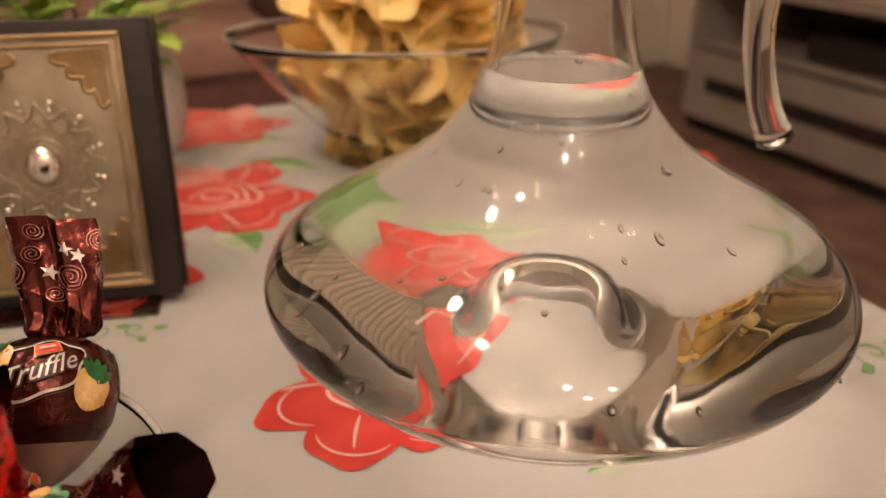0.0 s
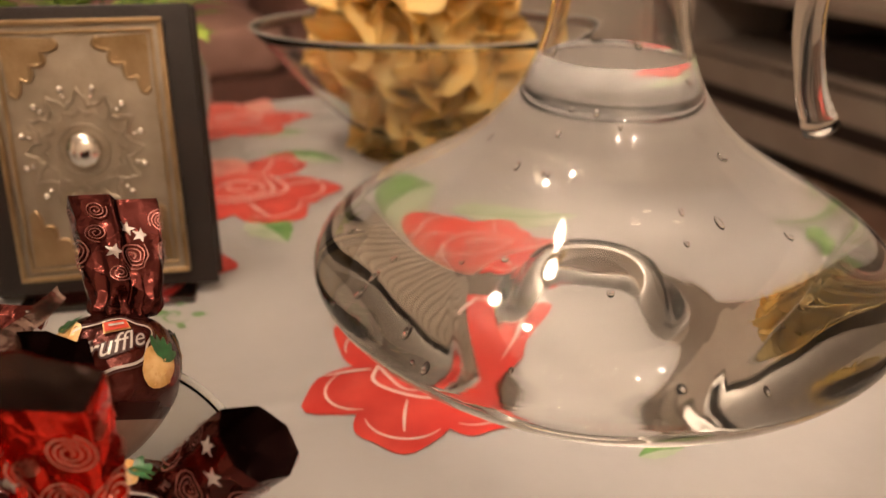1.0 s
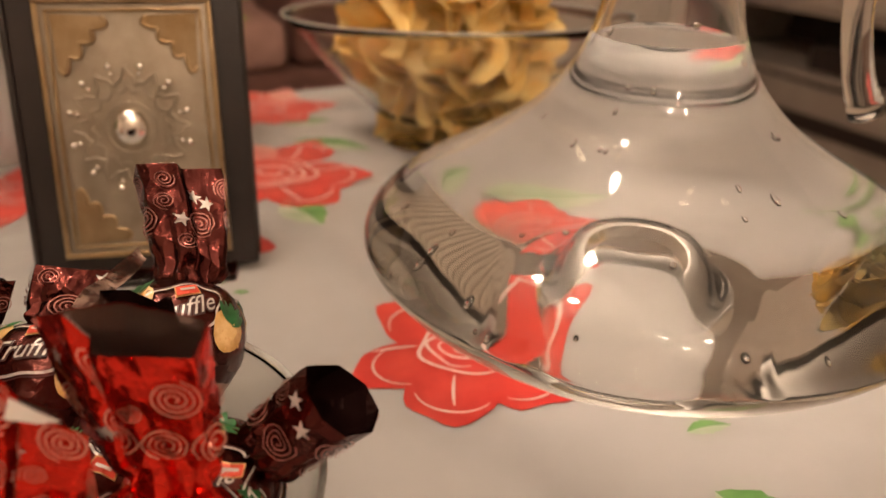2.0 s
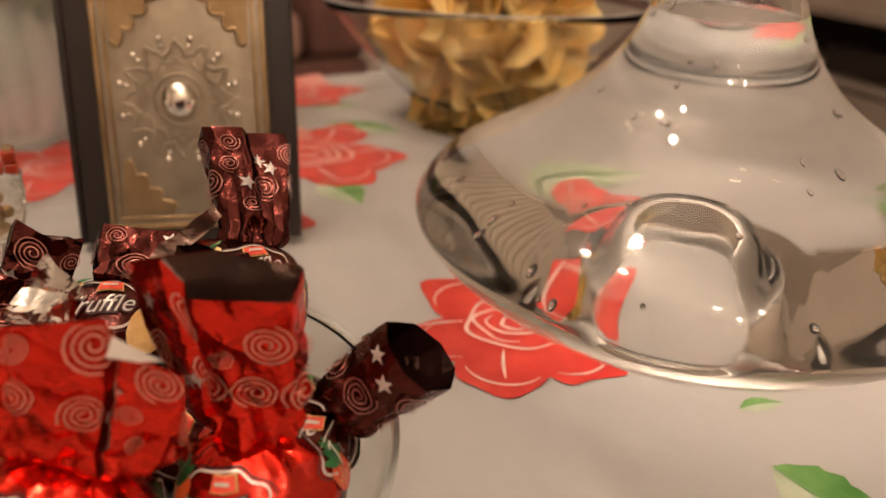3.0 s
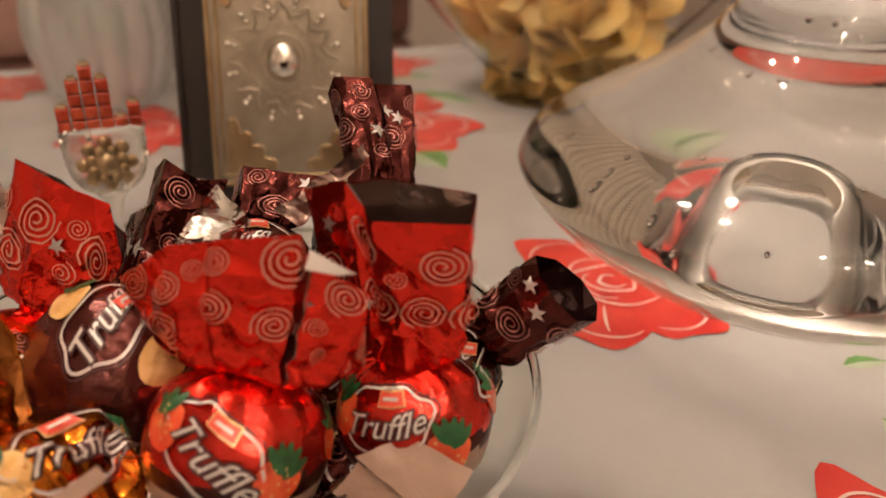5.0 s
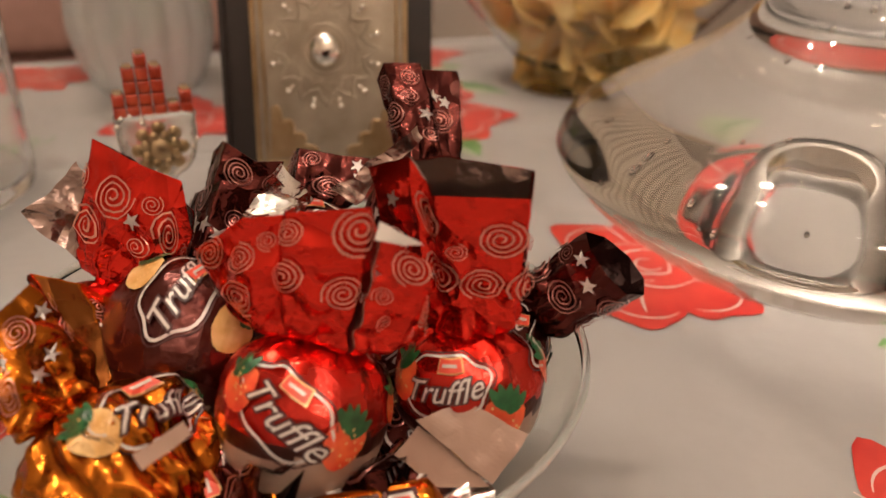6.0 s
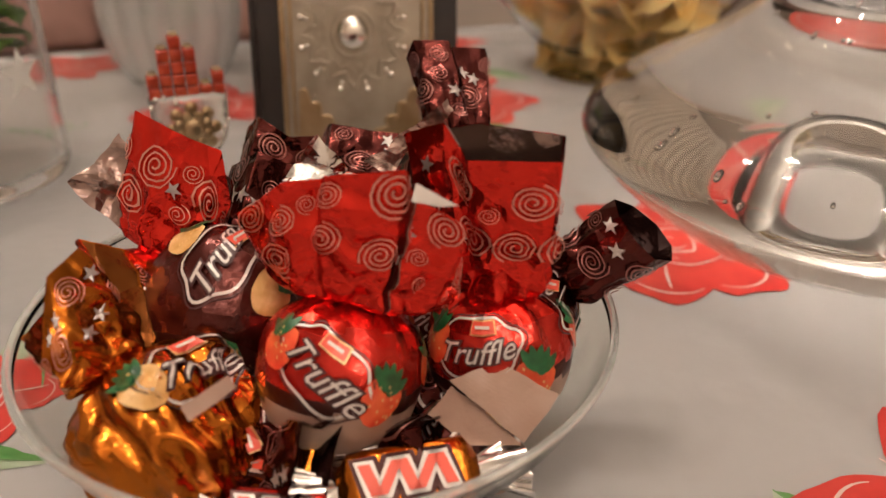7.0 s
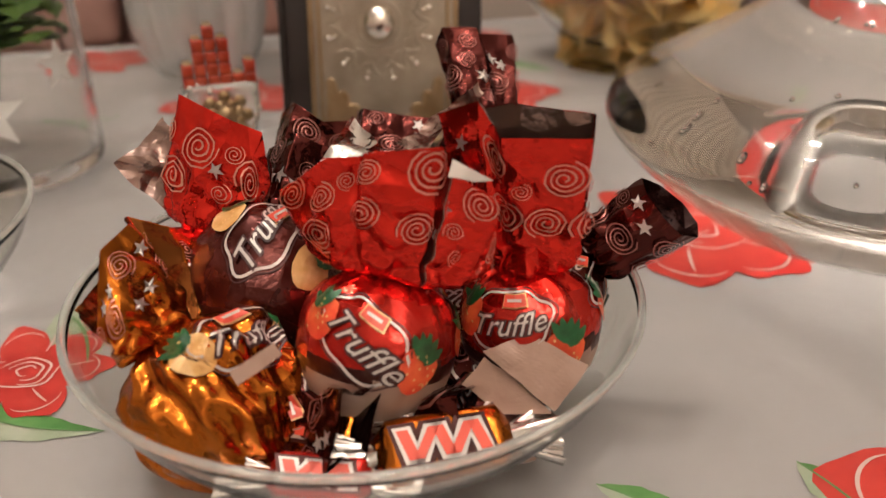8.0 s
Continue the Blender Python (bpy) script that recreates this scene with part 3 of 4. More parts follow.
# ---------------------------------------------------------------- book on a stand
def book():
    b = thing("book", pose(-.1608, .2930, .0) @ pose(0, 0, .0045, 0, 0, 9.4) @ pose(0, 0, 0, -12, 0, 0), "black-bound book with embossed silver and gilt cover standing upright", "book")
    w, h, t = .0455, .119, .019
    part("cover", Shape().box(-w, 0, 0, w, .003, h), LEATHER, b, "", True, .0009)
    part("back_cover", Shape().box(-w, t - .003, 0, w, t, h), LEATHER, b, "", True, .0009)
    part("spine", Shape().box(-w - .003, .0, 0, -w - .0002, t, h), LEATHER, b, "", True, .001)
    part("pages", Shape().box(-w + .002, .0032, .002, w - .003, t - .0032, h - .002), PAGES, b, "cream page block", False)
    x0, x1, z0, z1 = -.0345, .0345, .0065, .1135
    plate = part("plate", Shape().box(x0, -.0018, z0, x1, -.0002, z1), PEWTER, b, "embossed silver plate", True, .0005)
    for k, (e, th, m) in enumerate(((.0, .0022, GILT), (.0042, .0014, GILT))):
        fr = Shape()
        for q in ((x0 + e, z0 + e, x1 - e, z0 + e + th), (x0 + e, z1 - e - th, x1 - e, z1 - e), (x0 + e, z0 + e + th, x0 + e + th, z1 - e - th), (x1 - e - th, z0 + e + th, x1 - e, z1 - e - th)):
            fr.box(q[0], -.0034 + k * .0006, q[1], q[2], -.0019, q[3])
        part("border", fr, m, plate, "gilt raised border", True, .0005)
    cx, cz = -.002, .0615
    part("boss", Shape().ball((cx, -.0030, cz), .0078, 24, 0, (.92, .62, 1.0)), POLISH, plate, "polished domed boss")
    ring = Shape()
    pts = [(cx + .0098 * math.cos(a), -.0022, cz + .0105 * math.sin(a)) for a in [math.tau * i / 40 for i in range(41)]]
    ring.tube(pts, .0006, 6, 0, False)
    for rad, amp, thick, lobes in ((.0205, .0032, .00075, 12), (.0150, .0012, .0004, 16)):
        pts = []
        for i in range(193):
            a = math.tau * i / 192
            f = abs(((a * lobes / math.tau) % 1) * 2 - 1)
            rr = rad + amp * (f ** 1.6 * 2 - 1) + .0008 * math.sin(a * lobes * 3)
            pts.append((cx + rr * math.cos(a), -.0022, cz + rr * 1.06 * math.sin(a)))
        ring.tube(pts, thick, 6, 0, False)
    part("rosette", ring, PEWTER, plate, "embossed star rosette")
    for i in range(12):
        a = math.tau * (i + .5) / 12
        for rr, r in ((.0240, .0016), (.0212, .0011)):
            part("stud", Shape().ball((cx + rr * math.cos(a), -.0026, cz + rr * 1.07 * math.sin(a)), r, 10), POLISH, plate)
    for sx in (-1, 1):
        for sz in (-1, 1):
            ex, ez = (x0 + .0062 if sx < 0 else x1 - .0062), (z0 + .0062 if sz < 0 else z1 - .0062)
            s = Shape()
            n = 30
            edge = []
            for i in range(n + 1):
                q = i / n
                d = .027 * (1 - q) + .0015
                e = .030 * q + .0015
                k = .68 + .16 * abs(math.sin(q * math.pi * 4))
                edge.append((ex - sx * d * k, ez - sz * e * k))
            verts = [(ex, -.0027, ez)] + [(x, -.0027, z) for x, z in edge]
            s.add(verts, [((0, i + 1, i + 2) if sx * sz > 0 else (0, i + 2, i + 1)) for i in range(n)])
            s.tube([(x, -.0024, z) for x, z in edge], .0008, 6)
            part("corner_ornament", s, GILT, plate, "gilt scalloped corner ornament")
    st = thing("book_stand", pose(-.1608, .2930, .0) @ pose(0, 0, 0, 0, 0, 9.4), "small clear acrylic stand holding a book upright", "stand")
    part("foot", Shape().box(-.036, -.010, .0002, .036, .052, .0036), CLEAR, st, "", True, .0008)
    part("back_rest", Shape().add([(-.03, .046, .0037), (.03, .046, .0037), (.03, .050, .0037), (-.03, .050, .0037), (-.03, .0455, .080), (.03, .0455, .080), (.03, .0485, .080), (-.03, .0485, .080)], [(0, 3, 2, 1), (4, 5, 6, 7), (0, 1, 5, 4), (2, 3, 7, 6), (1, 2, 6, 5), (3, 0, 4, 7)]), CLEAR, st, "", False, .0006)


book()


# ---------------------------------------------------------------- vases and ornament
def ribbed_vase(m, r, h, label):
    v = thing("crystal_vase", m, label, "vase")
    prof = [(.0001, .0), (.62, .0), (.74, .03), (.86, .15), (1.0, .45), (.98, .70), (.86, .92), (.90, 1.0)]
    p = [(q.x * r, q.y * h) for q in spline(prof, 30)]
    s = Shape()

    def fn(u, t):
        rr, z = p[round(t * 30)]
        k = 1 + (.06 * abs(math.sin(u * math.pi * 16)) * min(1, max(0, z / h - .06) * 6))
        return rr * k * math.cos(math.tau * u), rr * k * math.sin(math.tau * u), max(z, 0)
    s.grid(fn, 128, 30, 0, True)
    ins = [(q[0] - .004, max(q[1], .008)) for q in p if q[0] > .02]
    s.lathe(list(reversed(ins)) + [(.0001, .008)], 64)
    body = part("body", s, CRYSTAL, v)
    body.visible_shadow = False
    return v


def leaf_spray(parent, n, base, height, spread, size, seed, material, inside=1.0, below=9.0, low=.35):
    rnd = random.Random(seed)
    for i in range(n):
        a = math.tau * i / n + rnd.uniform(-.3, .3)
        out = spread * rnd.uniform(.5, 1.0)
        top = Vector((base[0] + out * math.cos(a), base[1] + out * math.sin(a), base[2] + height * rnd.uniform(.65, 1.0)))
        mid = Vector(base) + (top - Vector(base)) * .5 + Vector((0, 0, height * .12))
        stem = part("stem", Shape().tube(spline([Vector(base), mid, top], 10), [.0016 - .0008 * q / 10 for q in range(11)], 6), STEM, parent)
        for j in range(5):
            b = a + rnd.uniform(-1.2, 1.2)
            q = low + (1 - low) * .24 * j
            c = Vector(base).lerp(top, q) + Vector((0, 0, height * .1 * math.sin(math.pi * q)))
            d = Vector((math.cos(b), math.sin(b), rnd.uniform(.1, .8))).normalized() * size * rnd.uniform(.7, 1.15)
            side = d.cross(Vector((0, 0, 1))).normalized() * size * .17
            droop = Vector((0, 0, -size * .25))
            verts, faces = [], []
            for k in range(9):
                t = k / 8
                w = math.sin(math.pi * t ** .8) * (1 + .25 * math.sin(k * 2.4))
                p = c + d * t + droop * t * t
                q2 = math.hypot(p.x, p.y)
                if q2 > inside and p.z < below:
                    p = Vector((p.x * inside / q2, p.y * inside / q2, p.z))
                verts += [p - side * w, p + Vector((0, 0, .0012)) * w, p + side * w]
            for k in range(8):
                o = 3 * k
                faces += [(o, o + 1, o + 4, o + 3), (o + 1, o + 2, o + 5, o + 4)]
            part("leaf", Shape().add(verts, faces), material, stem)


v = ribbed_vase(pose(-.314, .446, 0), .042, .086, "ribbed cut-crystal vase holding green leaves")
leaf_spray(v, 11, (0, 0, .02), .13, .06, .05, 5, STEM, .032, .09, .3)
v = ribbed_vase(pose(-.215, .475, 0), .050, .085, "small cut-crystal vase with light green leaves")
leaf_spray(v, 16, (0, 0, .03), .085, .045, .045, 8, PLANT, .2, 9.0, .45)


def jar():
    j = thing("glass_jar", pose(-.3385, .262, 0), "clear glass jar with green stems and pale star prints", "jar")
    o = [(p.x, p.y) for p in spline([(.0001, .002), (.030, .001), (.040, .002), (.0445, .008), (.0450, .03), (.0450, .09), (.044, .125), (.046, .15)], 36)]
    ins = [(r - .003, max(z, .010)) for r, z in o if r > .02]
    b = part("body", Shape().lathe(o + list(reversed(ins)) + [(.0001, .010)], 72), THIN, j)
    b.visible_shadow = False
    s = Shape()
    for c, (a0, z0, r) in enumerate(((-.95, .040, .016), (-.2, .055, .011), (-1.8, .06, .012))):
        pts = [(a0 + (r if i % 2 == 0 else r * .42) / .0455 * math.cos(math.tau * i / 10 + .3), z0 + (r if i % 2 == 0 else r * .42) * math.sin(math.tau * i / 10 + .3)) for i in range(10)]
        s.add([(.0456 * math.cos(a0), .0456 * math.sin(a0), z0)] + [(.0456 * math.cos(a), .0456 * math.sin(a), z) for a, z in pts], [(0, 1 + i, 1 + (i + 1) % 10) for i in range(10)])
    part("star_print", s, FROST, j, "frosted star print", False)
    leaf_spray(j, 34, (0, 0, .022), .12, .044, .058, 21, JARLEAF, .0385, .2, .30)
    return j


jar()


def ornament():
    """A small glass ornament: clear rounded body, gold rosette, stepped red crown."""
    o = thing("glass_ornament", pose(-.2160, .2360, .0295) @ pose(0, 0, 0, 0, 0, 28) @ Matrix.Diagonal((.61, .61, .61, 1)), "small glass ornament with gold rosette and stepped red crown", "ornament")
    prof = [(.0001, 0), (.0105, .0006), (.0168, .004), (.0216, .012), (.0238, .024), (.0240, .036), (.0225, .042), (.0001, .042)]
    s = Shape()
    pp = [(q.x, q.y) for q in spline(prof, 28)]
    s.grid(lambda u, v: (pp[round(v * 28)][0] * math.cos(math.tau * u), pp[round(v * 28)][0] * .55 * math.sin(math.tau * u), max(0, pp[round(v * 28)][1])), 48, 28, 0, True)
    part("body", s, ORNAMENT, o).visible_shadow = False
    part("stem", Shape().lathe([(.0001, -.0483), (.017, -.0483), (.018, -.046), (.010, -.043), (.004, -.036), (.0035, -.018), (.006, -.006), (.011, .001)], 32), CRYSTAL, o, "clear glass stem and foot").visible_shadow = False
    hub = part("rosette", Shape().ball((0, -.0150, .023), .0078, 16, 0, (1, .6, 1)), GILT, o, "gold rosette")
    for k in range(2):
        for i in range(8):
            a = math.tau * i / 8 + k * .4
            d = .0130 - .0040 * k
            part("petal", Shape().ball((d * math.cos(a), -.0145 - .0022 * k, .023 + d * math.sin(a)), .0043 - .0008 * k, 8, 0, (1, .5, 1)), GILT, hub)
    w = .0078
    for col, (lo, n) in enumerate(((.040, 2), (.040, 4), (.040, 5), (.040, 4), (.040, 1), (.040, 2))):
        for q in range(n):
            x = (col - 2.5) * w
            c = Shape().box(x - w * .46, -.005, lo + q * .0078, x + w * .46, .005, lo + q * .0078 + .0072)
            blk = part("crown_block", c, ENAMEL, o, "red enamel block", True, .0012)
            if q == n - 1:
                part("tip", Shape().box(x - w * .30, -.0042, lo + n * .0078 - .0004, x + w * .30, .0042, lo + n * .0078 + .0010), GILT, blk, "gilt tip", True, .0004)
    for i in range(9):
        a = 3.4 + 2.6 * i / 8
        part("bead", Shape().ball((.0235 * math.cos(a), -.006, .030 + .012 * math.sin(a * 2)), .0019, 8), POLISH, o)


ornament()


# ---------------------------------------------------------------- candies
def text_mesh(words, size, shear=.35, thick=.0):
    c = bpy.data.curves.new("lettering", "FONT")
    c.body, c.size, c.shear, c.align_x, c.align_y = words, size, shear, "CENTER", "CENTER"
    c.offset = thick
    c.resolution_u = 3
    ob = bpy.data.objects.new("lettering", c)
    scene.collection.objects.link(ob)
    me = ob.evaluated_get(bpy.context.evaluated_depsgraph_get()).to_mesh()
    bm = bmesh.new()
    bm.from_mesh(me)
    bmesh.ops.triangulate(bm, faces=bm.faces[:])
    for _ in range(2):
        bmesh.ops.subdivide_edges(bm, edges=[e for e in bm.edges if e.calc_length() > size * .22], cuts=1)
        bmesh.ops.triangulate(bm, faces=bm.faces[:])
    out = [tuple(v.co) for v in bm.verts], [tuple(v.index for v in f.verts) for f in bm.faces]
    bm.free()
    bpy.data.objects.remove(ob)
    bpy.data.curves.remove(c)
    return out


WORD = text_mesh("Truffle", .0125, .45, .0)
WORD_WIDE = text_mesh("Truffle", .0125, .45, .0008)


def turned2(pts, deg, dx, dy, k=1.0):
    c, s = math.cos(radians(deg)), math.sin(radians(deg))
    return [(k * (p[0] * c - p[1] * s) + dx, k * (p[0] * s + p[1] * c) + dy) for p in pts]


def disc2(rx, ry, n=16, wob=0.0):
    """A filled outline with an inner ring, so that it bends with what it lies on."""
    pts, faces = [(0, 0)], []
    for j in (.5, 1.0):
        pts += [(rx * j * (1 + wob * math.sin(5 * math.tau * i / n)) * math.cos(math.tau * i / n), ry * j * (1 + wob * math.cos(4 * math.tau * i / n)) * math.sin(math.tau * i / n)) for i in range(n)]
    faces += [(0, 1 + i, 1 + (i + 1) % n) for i in range(n)]
    faces += [(1 + i, 1 + n + i, 1 + n + (i + 1) % n, 1 + (i + 1) % n) for i in range(n)]
    return pts, faces


def line2(pts, width):
    v, f = [], []
    n = len(pts)
    for i in range(n):
        a, b = Vector(pts[max(0, i - 1)]), Vector(pts[min(n - 1, i + 1)])
        d = (b - a).normalized()
        p = Vector(pts[i])
        v += [(p.x - d.y * width / 2, p.y + d.x * width / 2), (p.x + d.y * width / 2, p.y - d.x * width / 2)]
    f = [(2 * i, 2 * i + 1, 2 * i + 3, 2 * i + 2) for i in range(n - 1)]
    return v, f


def swirl2(r, turns=3.2, start=0.0):
    n = int(14 * turns)
    return line2([((.12 + .88 * i / n) * r * math.cos(math.tau * turns * i / n + start), (.12 + .88 * i / n) * r * math.sin(math.tau * turns * i / n + start)) for i in range(n + 1)], r * .085)


def star2(r, n=5, depth=.42):
    pts = [((r if i % 2 == 0 else r * depth) * math.cos(math.tau * i / (2 * n)), (r if i % 2 == 0 else r * depth) * math.sin(math.tau * i / (2 * n))) for i in range(2 * n)]
    return [(0, 0)] + pts, [(0, 1 + i, 1 + (i + 1) % (2 * n)) for i in range(2 * n)]


SCHEMES = {
    "red": (RED_FILM, RED, CHOCO, BERRY, LINING, SWIRL, "shiny red foil strawberry truffle with a flared twisted top"),
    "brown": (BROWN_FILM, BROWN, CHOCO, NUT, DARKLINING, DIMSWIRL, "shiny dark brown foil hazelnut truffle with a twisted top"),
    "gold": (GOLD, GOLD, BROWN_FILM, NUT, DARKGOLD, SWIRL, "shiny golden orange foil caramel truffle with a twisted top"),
}


def truffle(at, axis, front, scheme, seed, r=.0168, fan=(.020, .009, .030), pleats=11, fan_bend=(0, 0), word_turn=-28, paper=-13, crumple=1.0, fold=.45, rim=(), lift=.0, label=""):
    """A ball in printed film, twisted shut at a neck, with a pleated fan of foil above it.
    axis: the way of the fan; front: the way that the label faces; fan: half width, half depth, length; rim: the fan's corners from the neck."""
    film, skin, band, fruit, lining, curl, said = SCHEMES[scheme]
    rnd = random.Random(seed)
    z = Vector(axis).normalized()
    y = -(Vector(front) - z * Vector(front).dot(z)).normalized()
    x = y.cross(z)
    m = Matrix((x, y, z)).transposed().to_4x4()
    c = thing("truffle_candy", Matrix.Translation(at) @ m, label or said, "candy", "candies in the bowl")
    phase = [rnd.uniform(0, 6.28) for _ in range(6)]
    neck = .0042

    def ball(a, lat, off=0.0):
        """a: angle round the axis, 0 in front; lat: -90 to 90 degrees from below to the neck."""
        t = (lat + 90) / 180
        pinch = max(0.0, (t - .60) / .40)
        rr = r * math.cos(radians(lat)) ** .9 if lat > -89 else .0002
        rr = max(rr, neck * pinch if pinch > 0 else 0)
        pl = math.sin(a * 9 + phase[0]) * .6 + math.sin(a * 14 + phase[1]) * .4
        rr *= 1 + (.16 * pl + .22 * (abs(((a * 11 / math.tau + phase[4]) % 1) * 2 - 1) - .5)) * pinch
        n = noise.noise(Vector((math.cos(a) * 1.7 + phase[2], math.sin(a) * 1.7, t * 3.2)))
        fine = noise.noise(Vector((math.cos(a) * 4.5, math.sin(a) * 4.5 + phase[3], t * 8)))
        rr *= 1 + crumple * (.06 * n + .028 * fine) * (1 - .6 * pinch)
        if crumple > 1.5:
            rr *= 1 + .30 * (.40 - abs(noise.noise(Vector((math.cos(a) * 2.6, math.sin(a) * 2.6 + phase[5], t * 4.4)))) - .6 * abs(noise.noise(Vector((math.cos(a) * 5.5, math.sin(a) * 5.5 + phase[4], t * 3)))))
        rr += off
        h = r * math.sin(radians(lat)) * (1.0 - .10 * pinch) * (1.08 if lat < 0 else 1.0) - r * .40 * max(0.0, (-lat - 35) / 55) ** 1.5 + off * math.sin(radians(lat))
        return Vector((rr * math.sin(a), -rr * math.cos(a), h))

    s = Shape()
    nu, nv = (60, 34) if crumple < 1.5 else (120, 60)
    s.grid(lambda u, v: ball(math.tau * u, -89.5 + 177.5 * v), nu, nv, 0, True)
    for j in range(nv):
        for i in range(nu):
            lat = -89.5 + 177.5 * (j + .5) / nv
            a = math.tau * (i + .5) / nu
            edge = paper + 8 * math.cos(a - .6) - (24 if scheme == "brown" else 0)
            s.k[j * nu + i] = 3 if lat < edge - 11 else 2 if lat < edge else 1 if lat > 46 + 6 * math.sin(3 * a) else 0
    body = part("wrapper", s, [film, skin, band, BEIGE], c, "printed candy wrapper")

    fw, fd, fl = fan
    fl = max((q[2] for q in rim), default=fl)
    z0 = r * .92
    # flat panels run from the neck to a straight-edged rim, with sharp folds at its corners
    corners = [Vector(q) for q in rim]
    if not corners:
        n = pleats * 2 + 2
        for i in range(n):
            a = math.tau * (i + rnd.uniform(.2, .8)) / n
            k = 1 + fold * (.5 if i % 2 else -.5)
            corners.append(Vector((fw * k * math.sin(a), -fd * k * math.cos(a), fl * rnd.uniform(.90, 1.08))))
    spans = [(corners[(i + 1) % len(corners)] - q).length for i, q in enumerate(corners)]
    around = sum(spans)

    def rim_at(u):
        q = (u % 1.0) * around
        for i, d in enumerate(spans):
            if q <= d:
                return corners[i].lerp(corners[(i + 1) % len(corners)], q / d)
            q -= d
        return corners[0]

    def ridged(p):
        return abs(noise.noise(p)) + .5 * abs(noise.noise(p * 2.3))

    def flare(u, t, off=0.0):
        e = rim_at(u)
        d = Vector((e.x, e.y, 0)).normalized()
        pinch = abs(((u * 13 + phase[0]) % 1) * 2 - 1) * 2 - 1
        p = Vector((e.x * (.4 + .6 * t), e.y * (.4 + .6 * t), t * e.z))
        crush = (ridged(p * 110 + Vector((phase[1], 0, 0))) - .32) * .0046 * max(.14, 1 - 1.1 * t) * crumple
        crush += noise.noise(p * 45 + Vector((0, phase[5], 0))) * .0016 * math.sin(math.pi * min(1, t * .8))
        crush += pinch * .0011 * (1 - t) ** 2
        k = t ** .24
        side = d * neck * (1 - k) + Vector((e.x, e.y, 0)) * k + d * (off + crush)
        return Vector((side.x + fan_bend[0] * t * t, side.y + fan_bend[1] * t * t, z0 - .0015 + (e.z + .0015) * t))

    f = Shape().grid(lambda u, v: flare(u, v), 150, 26, 0, True)
    top = part("twist", f, [skin], c, "flared pleated foil twist")
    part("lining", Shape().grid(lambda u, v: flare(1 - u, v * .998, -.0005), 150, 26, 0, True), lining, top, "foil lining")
    tie = Shape()
    tie.tube([ball(math.tau * i / 40, 86) * 1.0 + Vector((0, 0, .0006)) for i in range(41)], .0013, 6, 0, False)
    part("neck", tie, skin, c, "tight foil neck")

    def wrap(pts, faces, off, kind, holder):
        holder.add([ball(px / r, degrees_of(py / r), off) for px, py in pts], faces, kind)

    def degrees_of(q):
        return max(-80.0, min(84.0, math.degrees(q)))

    # label, word and fruit on the ball
    d = Shape()
    for shift in (0.0, 2.25):
        sx, sy = shift * r, .0066 + lift
        lab = [((.0128 * (1 + .07 * math.cos(6 * a))) * math.cos(a), .0078 * (1 + .07 * math.cos(6 * a)) * math.sin(a)) for a in [math.tau * i / 48 for i in range(49)]]
        v2, f2 = line2(turned2(lab, word_turn, sx, sy), .0007)
        wrap(v2, f2, .0005, 0, d)
        v2, f2 = line2(turned2([(px * 1.1, py * 1.12) for px, py in lab], word_turn, sx, sy), .0004)
        wrap(v2, f2, .0005, 1, d)
        wrap(turned2(WORD_WIDE[0], word_turn, sx, sy - .0015, r / .0168 * .56), WORD_WIDE[1], .0007, 1, d)
        wrap(turned2(WORD[0], word_turn, sx, sy - .0015, r / .0168 * .56), WORD[1], .00095, 0, d)
    part("lettering", d, [INK, OUTLINE], body, "white script lettering with dark outline", False)
    for shift in (0.0, 2.25):
        p = Shape()
        bx = shift * r
        quad = [(-.0034, -.0016), (0, -.0016), (.0034, -.0016), (.0034, .0016), (0, .0016), (-.0034, .0016)]
        wrap(turned2([(q[0] * 1.14, q[1] * 1.25) for q in quad], word_turn * .8, bx + .0024, .0118 + lift), [(0, 1, 4, 5), (1, 2, 3, 4)], .0008, 1, p)
        wrap(turned2(quad, word_turn * .8, bx + .0024, .0118 + lift), [(0, 1, 4, 5), (1, 2, 3, 4)], .0011, 0, p)
        wrap(turned2([(-.0022, -.0004), (.0022, -.0004), (.0022, .0004), (-.0022, .0004)], word_turn * .8, bx + .0024, .0118 + lift), [(0, 1, 2, 3)], .0014, 2, p)
        part("label", p, [PLATE, RIM, INK], body, "small plain label", False)
    for fx, fy, tw in ((-.0128, .0092, 20), (.0142, .0010, -25), (.0335, .005, 10)):
        b = Shape()
        v2, f2 = disc2(.0052, .0060, 18, .05)
        wrap(turned2(v2, tw, fx, fy), f2, .0006, 0, b)
        for q in range(5):
            ang = radians(50 + 20 * q + tw)
            v2, f2 = disc2(.0034, .0011, 10, .25)
            wrap(turned2(v2, 50 + 22 * q + tw, fx + .0042 * math.cos(ang), fy + .0050 * math.sin(ang)), f2, .0009, 1, b)
        for q in range(14):
            a, e = rnd.uniform(0, 6.28), math.sqrt(rnd.random())
            v2, f2 = disc2(.00028, .0004, 6)
            wrap(turned2(v2, tw, fx + .0042 * e * math.cos(a), fy + .0048 * e * math.sin(a) - .0006), f2, .0010, 2, b)
        part("fruit_print", b, [fruit, GREENINK, RIM], body, "printed fruit with green leaves", False)

    # swirls and stars on the fan
    g = Shape()
    spots = []
